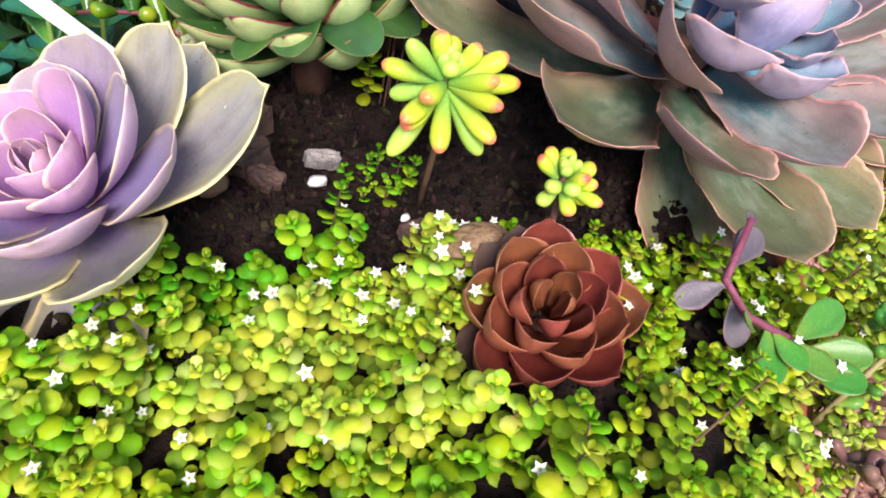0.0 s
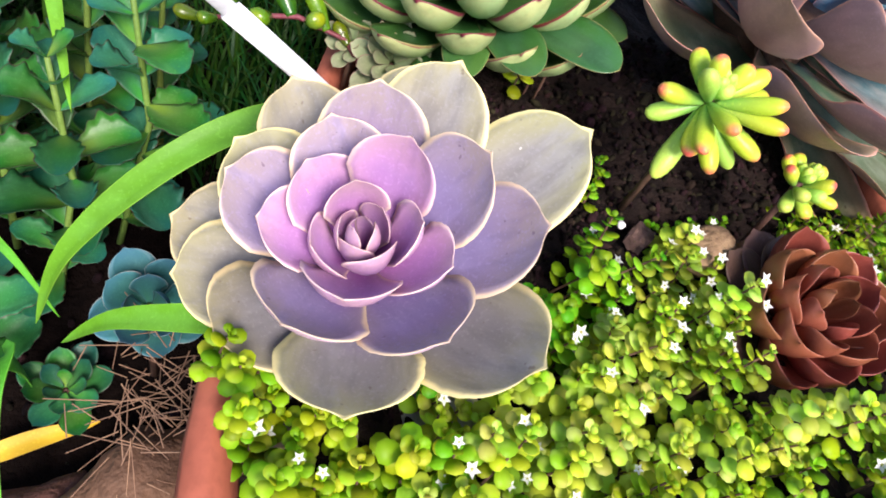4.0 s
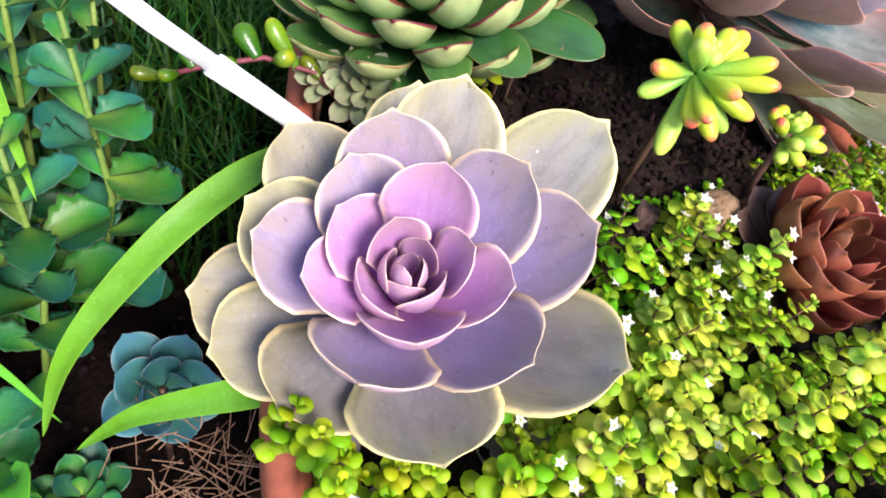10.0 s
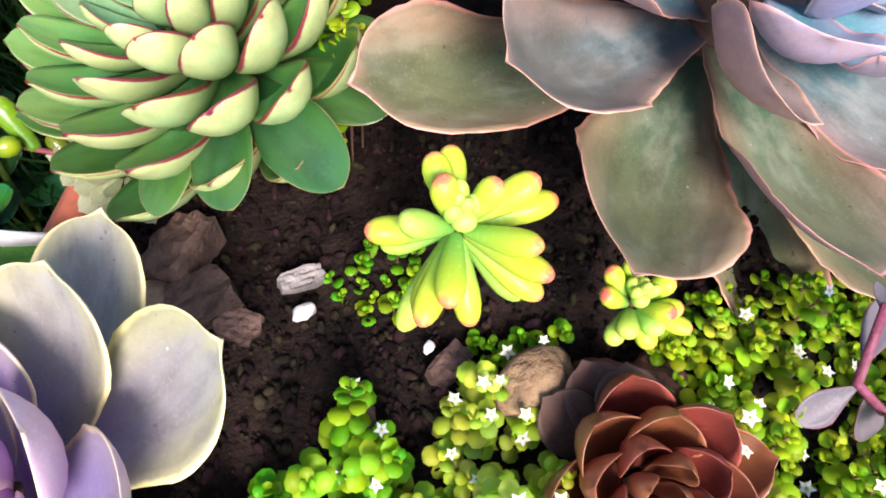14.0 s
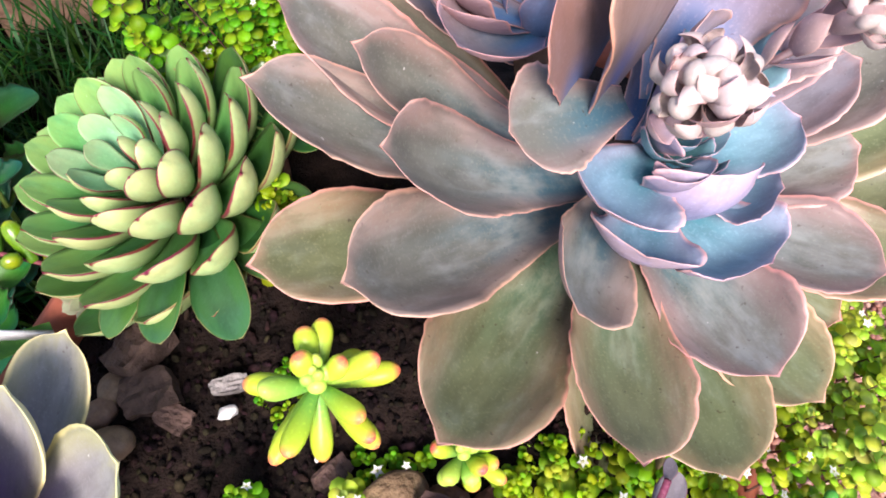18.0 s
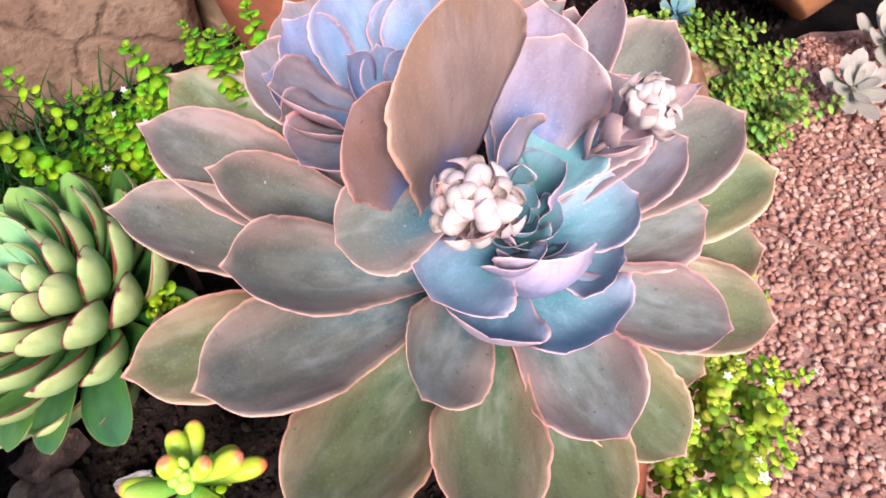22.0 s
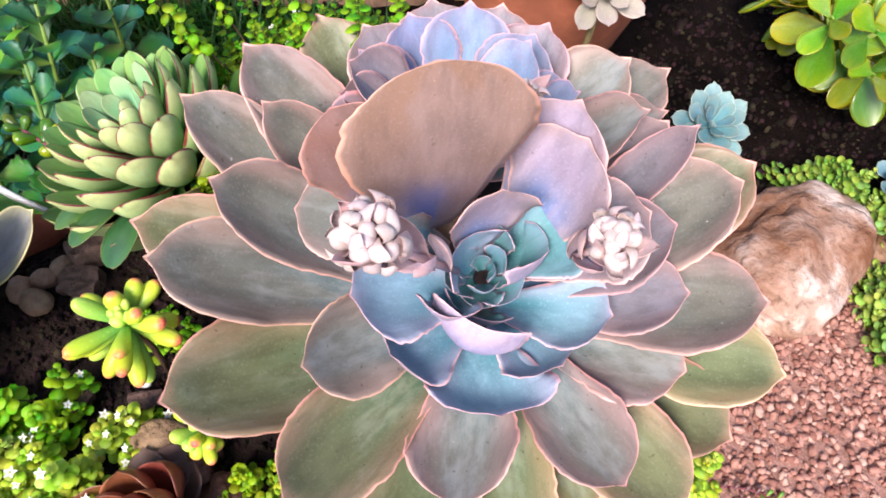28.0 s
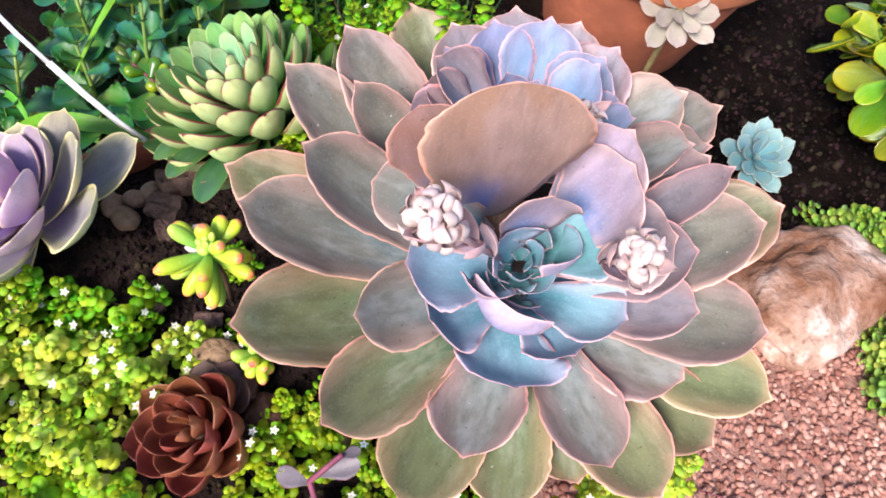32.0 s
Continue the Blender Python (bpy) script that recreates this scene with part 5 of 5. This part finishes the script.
placed(bark_chip((0.026, 0.020, 0.010), 1), (-0.024, 0.019, 0.009), (8, -6, 20), "broken brown bark chip on dark soil", "bark chip", "bark chips")
placed(bark_chip((0.030, 0.018, 0.014), 2), (-0.030, 0.040, 0.012), (-12, 8, 60), "layered dark bark chip beneath the green rosette", "bark chip", "bark chips")
placed(bark_chip((0.018, 0.013, 0.008), 3), (-0.012, 0.008, 0.007), (5, 10, -30), "small brown bark chip on dark soil", "bark chip", "bark chips")
placed(bark_chip((0.018, 0.008, 0.006), 4, WOODGREY), (0.014, 0.020, 0.014), (10, 6, 12), "weathered grey wood splinter on dark soil", "wood chip")
placed(bark_chip((0.018, 0.010, 0.006), 5), (0.062, -0.024, 0.019), (0, 10, 40), "thin brown bark chip on dark soil", "bark chip", "bark chips")
placed(bark_chip((0.016, 0.007, 0.005), 6), (0.030, -0.040, 0.014), (0, 0, 80), "thin brown bark chip on dark soil", "bark chip", "bark chips")
placed(stone_mesh("quartz_chip", (0.0048, 0.003, 0.0028), QUARTZ, 3, 0.4, 2), (0.013, 0.008, 0.010), (0, 0, 20), "bright white quartz chip on dark soil", "stone")
placed(stone_mesh("quartz_chip", (0.0026, 0.002, 0.0016), QUARTZ, 5, 0.4, 2), (0.056, -0.016, 0.018), (0, 0, 50), "tiny white quartz chip on dark soil", "stone")
for i, (x, y, r, lab) in enumerate(((-0.036, -0.004, 0.010, "round brown pebble beside the lilac rosette"), (-0.044, 0.010, 0.008, "small round brown pebble"), (-0.040, 0.022, 0.008, "reddish-brown pebble by the bark"), (-0.050, -0.002, 0.009, "smooth tan pebble under the lilac leaves"))):
    placed(stone_mesh("pebble", (r, r * 0.85, r * 0.75), PEBBLE, i + 2, 0.15), (x, y, 0.006 + r * 0.5), (0, 0, 40 * i), lab, "pebble", "pebbles")
placed(stone_mesh("veined_stone", (0.016, 0.012, 0.011), WRINKLE, 4, 0.2), (0.088, -0.038, 0.028), (0, 0, 20), "wrinkled tan stone with dark veins", "stone")
placed(stone_mesh("brown_stone", (0.012, 0.010, 0.013), ROCK_DARK, 6, 0.3, flat=0.1), (0.108, -0.042, 0.026), (0, 20, 20), "angular red-brown stone by the chestnut rosette", "stone")
placed(stone_mesh("brown_stone", (0.012, 0.012, 0.010), ROCK_DARK, 9, 0.3), (0.130, -0.046, 0.024), (0, 0, 70), "rounded red-brown stone by the chestnut rosette", "stone")
placed(stone_mesh("bed_rock", (0.045, 0.030, 0.030), ROCK_DARK, 8, 0.3), (-0.150, -0.075, -0.128), (0, 0, 40), "red-brown rock against the side of the bowl", "rock")
placed(stone_mesh("bed_rock", (0.040, 0.028, 0.022), ROCK_DARK, 12, 0.3), (-0.195, -0.085, -0.142), (0, 0, 10), "flat red-brown rock on the garden soil", "rock")

crumbs = Heap(*(lambda b: (np.array([v.co[:] for v in b.verts]), np.array([[v.index for v in f.verts] for f in b.faces])))((lambda b: (bmesh.ops.create_icosphere(b, subdivisions=1, radius=1.0), b)[1])(bmesh.new())))
rnd = random.Random(77)
for _ in range(4200):
    x, y = rnd.uniform(-0.07, 0.20), rnd.uniform(-0.10, 0.13)
    if in_bowl(x, y) > 0.9:
        continue
    s = rnd.uniform(0.0006, 0.0024) * rnd.uniform(0.5, 1.3)
    crumbs.add(Matrix.Translation((x, y, soil_z(x, y) + s * 0.4)) @ Euler((rnd.random() * 6, rnd.random() * 6, rnd.random() * 6)).to_matrix().to_4x4() @ Matrix.Diagonal((rnd.uniform(0.6, 2.4), rnd.uniform(0.6, 1.2), rnd.uniform(0.5, 1), 1)), s)
for k in range(6200):
    x, y = (rnd.uniform(-0.26, 0.62), rnd.uniform(-0.14, 0.72)) if k < 2600 else (rnd.uniform(0.22, 0.66), rnd.uniform(0.34, 0.80))
    if in_bowl(x, y) < 1.08 or (x > 0.32 and gravel_z(x, y) > -0.118):
        continue
    s = rnd.uniform(0.0012, 0.0042) * rnd.uniform(0.5, 1.2)
    crumbs.add(Matrix.Translation((x, y, ground_z(x, y) + s * 0.3)) @ Euler((rnd.random() * 6, rnd.random() * 6, rnd.random() * 6)).to_matrix().to_4x4() @ Matrix.Diagonal((rnd.uniform(0.6, 2.0), rnd.uniform(0.6, 1.2), rnd.uniform(0.5, 1), 1)), s)
tagged(crumbs.link("soil_crumbs", CRUMB), "loose crumbs and bark fibres on the dark soil", "soil", kind="stuff")

# dry roots beside the bowl
straw = Rods()
for _ in range(120):
    x, y = rnd.gauss(-0.142, 0.016), rnd.gauss(-0.045, 0.018)
    a = Vector((x, y, -0.085 + rnd.uniform(-0.03, 0.035)))
    d = Vector((rnd.gauss(0, 1), rnd.gauss(0, 1), rnd.gauss(0, 0.6))).normalized() * rnd.uniform(0.012, 0.03)
    straw.add(a, a + d, 0.00035)
tagged(straw.link("dry_roots", DRY), "tangle of thin dry roots on the outside of the bowl", "roots", kind="stuff")

# ---- grass behind ----
gv_, gf_ = [], []
rnd = random.Random(31)
for _ in range(2600):
    x, y = rnd.uniform(-0.34, 0.02), rnd.uniform(0.10, 0.40)
    if in_bowl(x, y) < 1.06 or y > 0.47 + 0.52 * x or (x < -0.13 and y < 0.16 and rnd.random() < 0.7):
        continue
    z = ground_z(x, y)
    h = rnd.uniform(0.04, 0.085)
    az = rnd.uniform(0, 6.28)
    d, s = Vector((math.cos(az), math.sin(az), 0)), Vector((-math.sin(az), math.cos(az), 0))
    w = rnd.uniform(0.0009, 0.0018)
    lean = rnd.uniform(0.1, 0.9) * h
    n = len(gv_)
    for k, (f, ww) in enumerate(((0, 1), (0.4, 0.95), (0.75, 0.7))):
        c = Vector((x, y, z)) + d * lean * f * f + Vector((0, 0, h * f * (1 - 0.25 * f * lean / h)))
        gv_ += [c + s * w * ww, c - s * w * ww]
    gv_.append(Vector((x, y, z)) + d * lean + Vector((0, 0, h * (1 - 0.25 * lean / h))))
    gf_ += [(n, n + 1, n + 3, n + 2), (n + 2, n + 3, n + 5, n + 4), (n + 4, n + 5, n + 6)]
tagged(mesh_object("grass", gv_, gf_, GRASS), "dark green lawn grass at the foot of the wall", "grass", kind="stuff")


# ---- pots behind ----
def clay_pot(at, height, top_r, foot_r, label, tilt=(0, 0)):
    p = thing("clay_pot", at, label, "flower pot", "clay pots")
    body = lathe("body", [(0.0001, 0.0), (foot_r, 0.0), (foot_r * 1.02, 0.004), (top_r * 0.95, height * 0.80), (top_r * 0.95, height * 0.97), (top_r * 0.88, height * 0.97), (foot_r * 0.9, 0.012), (0.0001, 0.012)], TERRA_DARK, 64)
    rim = lathe("rim", [(top_r * 0.952, height * 0.79), (top_r * 1.02, height * 0.80), (top_r * 1.045, height * 0.84), (top_r * 1.045, height * 0.96), (top_r * 1.02, height), (top_r * 0.93, height), (top_r * 0.90, height * 0.975), (top_r * 0.952, height * 0.96)], TERRA_DARK, 64)
    earth = lathe("earth", [(0.0001, height * 0.86), (top_r * 0.6, height * 0.865), (top_r * 0.915, height * 0.86), (top_r * 0.915, height * 0.83), (0.0001, height * 0.83)], SOIL, 48)
    for ob in (body, rim, earth):
        ob.matrix_world = Matrix.Translation(at) @ Euler((radians(tilt[0]), radians(tilt[1]), 0)).to_matrix().to_4x4()
        under(ob, p)


clay_pot((0.100, 0.555, -0.118), 0.175, 0.125, 0.085, "weathered terracotta pot behind the great rosette")
clay_pot((0.575, 0.520, -0.060), 0.165, 0.115, 0.082, "weathered terracotta pot lying tilted by the gravel", (-14, 42))
for at, axis, n, reach, lab in (((0.172, 0.445, 0.030), (0.3, -0.5, 0.8), 16, 0.045, "pale ghostly grey rosette hanging over the clay pot"), ((-0.030, 0.500, 0.000), (-0.3, -0.5, 0.8), 14, 0.034, "pale grey rosette leaning out beside the clay pot"),
                                ((0.610, 0.335, -0.065), (-0.1, -0.4, 0.9), 14, 0.040, "pale ghostly rosette drooping over the gravel"), ((0.680, 0.395, -0.060), (0.1, -0.4, 0.9), 14, 0.044, "pale grey rosette spilling from the clay pot")):
    leafy_rosette("ghost_rosette", lab, "succulent", at, axis, n, reach, reach * 0.44, (GHOST, GHOST), "obovate", 0.35, at[2] + 0.105, 0.13, int(n * reach * 1000), STEM_TAN, 0.25, "pale rosettes")
leafy_rosette("powder_blue_rosette", "small powder-blue rosette beside the big stone", "succulent", (0.303, 0.395, -0.025), (0.1, -0.45, 0.88), 21, 0.037, 0.017, (BLUEROSE, BLUEROSE), "obovate", 0.62, 0.09, 0.28, 6)
leafy_rosette("powder_blue_rosette", "little dark blue-green rosette in shade", "succulent", (0.485, 0.475, -0.075), (0.1, -0.5, 0.85), 10, 0.026, 0.014, (BLUEROSE, TEALPLANT), "obovate", 0.5, 0.04, 0.12, 7)
placed(stone_mesh("field_stone", (0.060, 0.084, 0.046), ROCK, 5, 0.24, 5, 1.4, 0.06), (0.414, 0.352, -0.094), (0, 0, -12), "large pinkish-brown field stone with pale crust", "stone")
placed(stone_mesh("field_stone", (0.040, 0.030, 0.030), ROCK, 11, 0.25, 3, 1.3), (0.195, 0.365, -0.100), (0, 0, 30), "rounded brown field stone behind the great rosette", "stone")
placed(stone_mesh("field_stone", (0.042, 0.034, 0.026), ROCK, 14, 0.25, 3, 1.3), (0.500, 0.395, -0.105), (0, 0, 10), "brown field stone half covered by stonecrop", "stone")


def jade_bush(foot, crown, spread, n, label, mat, size, seed):
    """A branching bush with paddle leaves in tight pairs."""
    rnd = random.Random(seed)
    foot = Vector(foot)
    p = thing("jade_bush", foot, label, "shrub", "jade bushes")
    for b in range(n):
        a = b * 2.4
        top = foot + Vector((math.cos(a) * spread * rnd.uniform(0.3, 1.0), math.sin(a) * spread * rnd.uniform(0.3, 1.0), crown * rnd.uniform(0.5, 1.0)))
        mid = foot.lerp(top, 0.45) + Vector((0, 0, crown * 0.16))
        under(tube("limb", [foot, mid, top], [0.006, 0.0042, 0.003], STEM_GREEN, 7), p)
        d = (top - mid).normalized()
        s = d.orthogonal().normalized()
        for j in range(5):
            q = top.lerp(mid, 0.20 * j)
            s.rotate(Matrix.Rotation(1.571 + rnd.gauss(0, 0.2), 3, d))
            ln = size * (0.55 + 0.45 * min(1, (j + 1) / 3)) * rnd.uniform(0.85, 1.15)
            for sg in (1, -1):
                o = s * sg + d * (0.7 - 0.25 * j) + Vector((0, 0, rnd.gauss(-0.05, 0.2)))
                ob = leaf_mesh("leaf", ln, ln * 0.58, (mat,), "spoon", cup=0.2, bow=0.04, curl=0.0, thick=0.12, mucro=0.0, nu=6, seed=j, steps=(0, .08, .18, .3, .45, .6, .74, .86, .94, .98, 1))
                ob.matrix_world = aim(q, q + o, d - s * sg * 0.3)
                under(ob, p)


jade_bush((0.405, 0.612, -0.118), 0.165, 0.100, 18, "glossy yellow-green jade bush with paddle leaves", JADE, 0.052, 4)
cover_patch("grey-green trailing stonecrop round the field stone", [(0.375, 0.450), (0.42, 0.475), (0.48, 0.47), (0.53, 0.42), (0.540, 0.35), (0.500, 0.29), (0.476, 0.33), (0.47, 0.40), (0.44, 0.445)], 170, (0.025, 0.085), 0.0088, TRAIL, 0, 21, lean=(0.5, -0.6), floor=lambda x, y: -0.112, nodes=8, gap=0.0056)
cover_patch("small cushion of bright green moss-like stonecrop", [(0.50, 0.56), (0.55, 0.57), (0.56, 0.61), (0.51, 0.62)], 120, (0.022, 0.032), 0.0045, COVER_DEEP, 0, 22, floor=lambda x, y: -0.116, nodes=4)

# ---- jade shoot and maroon stonecrop over the front rim ----
shoot = thing("jade_shoot", (0.232, -0.082, 0.012), "leaning jade shoot with dusky old leaves and green new ones", "succulent")
SH = [Vector(p) for p in ((0.236, -0.084, 0.004), (0.216, -0.076, 0.040), (0.192, -0.070, 0.046), (0.180, -0.062, 0.056), (0.187, -0.044, 0.074))]
under(tube("stem", SH, [0.0022, 0.002, 0.0018, 0.0018, 0.0014], STEM_RED), shoot)
for i, (k, tip, ln, mat) in enumerate(((2.9, (0.170, -0.066, 0.050), 0.022, GREYLEAF), (2.6, (0.197, -0.080, 0.026), 0.024, GREYLEAF), (3.2, (0.196, -0.040, 0.066), 0.024, GREYLEAF), (3.9, (0.192, -0.036, 0.070), 0.012, GREYLEAF),
                                       (1.9, (0.187, -0.078, 0.052), 0.018, JADE_DARK), (1.6, (0.200, -0.104, 0.034), 0.024, JADE_DARK), (1.5, (0.214, -0.098, 0.044), 0.020, JADE_DARK), (1.1, (0.248, -0.052, 0.056), 0.028, JADE_DARK), (0.9, (0.250, -0.082, 0.046), 0.028, JADE_DARK), (0.8, (0.244, -0.096, 0.040), 0.026, JADE_DARK), (1.2, (0.234, -0.100, 0.040), 0.022, JADE_DARK), (0.7, (0.262, -0.066, 0.030), 0.024, JADE_DARK))):
    q = SH[int(k)].lerp(SH[min(int(k) + 1, 4)], k - int(k))
    ob = leaf_mesh("leaf", ln, ln * 0.54, (mat,), "spoon", cup=0.25, bow=0.03, curl=0.0, thick=0.12, mucro=0.0, nu=6, seed=i)
    ob.matrix_world = aim(q, Vector(tip), (-0.1, -0.5, 0.85))
    under(ob, shoot)
trail = thing("maroon_stonecrop", (0.235, -0.060, 0.010), "trailing stonecrop with maroon bean leaves over the rim", "succulent")
rnd = random.Random(9)
for b, (ex, ey, ez) in enumerate(((0.282, -0.100, -0.06), (0.265, -0.125, -0.04), (0.295, -0.070, -0.05), (0.270, -0.050, 0.03), (0.245, -0.140, -0.02))):
    a0 = Vector((0.232, -0.060 - 0.012 * b, 0.012))
    e0 = Vector((ex, ey, ez))
    m0 = a0.lerp(e0, 0.5) + Vector((0.008, 0, 0.030))
    under(tube("stem", [a0, m0, e0], [0.0016, 0.0014, 0.001], STEM_TAN), trail)
    for j in range(14):
        f = 0.12 + 0.88 * j / 13
        q = a0.lerp(m0, f * 2) if f < 0.5 else m0.lerp(e0, f * 2 - 1)
        ob = bean_mesh("bean", rnd.uniform(0.009, 0.013), rnd.uniform(0.0026, 0.0036), MAROON if b != 3 else JADE_DARK, 8)
        az = j * 2.4
        ob.matrix_world = aim(q, q + Vector((math.cos(az), math.sin(az), 0.5)), (0, 0, 1))
        under(ob, trail)
weed = thing("gravel_sprig", (0.425, 0.140, -0.105), "tiny reddish weed with small leaves lying on gravel", "weed")
wp = [Vector((0.405, 0.128, -0.100)), Vector((0.425, 0.135, -0.096)), Vector((0.447, 0.139, -0.098))]
under(tube("stem", wp, 0.0008, STEM_RED), weed)
for j in range(12):
    q = wp[0].lerp(wp[2], j / 11) + Vector((0, 0, 0.002))
    ob = bean_mesh("leaf", 0.006, 0.0016, JADE_DARK if j > 7 else MAROON, 6)
    ob.matrix_world = aim(q, q + Vector((0.4, 1 if j % 2 else -1, 0.4)), (0, 0, 1))
    under(ob, weed)

# ---- gravel stones ----
rnd = random.Random(5)
GRAVEL_SHAPES = []
for i in range(8):
    bm = bmesh.new()
    bmesh.ops.create_icosphere(bm, subdivisions=1, radius=1.0)
    for v in bm.verts:
        v.co *= 1 + 0.55 * noise.noise(v.co * 1.4 + Vector((i * 3.0, 0, 0)))
        v.co = Vector((v.co.x * 1.15, v.co.y * 0.85, v.co.z * 0.65))
    me = bpy.data.meshes.new("gravel_stone")
    bm.to_mesh(me)
    bm.free()
    me.materials.append(GRAVEL)
    GRAVEL_SHAPES.append(me)
heaps = [Heap(np.array([v.co[:] for v in me.vertices]), np.array([p.vertices[:] for p in me.polygons])) for me in GRAVEL_SHAPES]
singles = 0
for k in range(21000):
    x, y = rnd.uniform(0.31, 0.95), rnd.uniform(-0.35, 0.45)
    if gravel_z(x, y) < -0.122:
        continue
    s = rnd.uniform(0.0019, 0.0042)
    m = Matrix.Translation((x, y, gravel_z(x, y) + s * rnd.uniform(0.2, 0.9))) @ Euler((rnd.gauss(0, 0.5), rnd.gauss(0, 0.5), rnd.random() * 6.28)).to_matrix().to_4x4()
    i = rnd.randrange(8)
    if singles < 300 and 0.36 < x < 0.50 and 0.06 < y < 0.27 and s > 0.0026:
        ob = new("gravel_stone", GRAVEL_SHAPES[i])
        ob.matrix_world = m @ Matrix.Scale(s, 4)
        under(ob, gravel)
        singles += 1
    else:
        heaps[i].add(m, s)
stones = Heap(np.zeros((1, 3)), np.zeros((0, 3), dtype=int))
for h in heaps:
    for v, f0 in zip(h.vs, range(len(h.vs))):
        stones.vs.append(v)
        stones.fs.append(h.f + stones.n)
        stones.n += len(v)
tagged(stones.link("gravel", GRAVEL), "loose pinkish gravel beside the planted bowl", "gravel", kind="stuff")
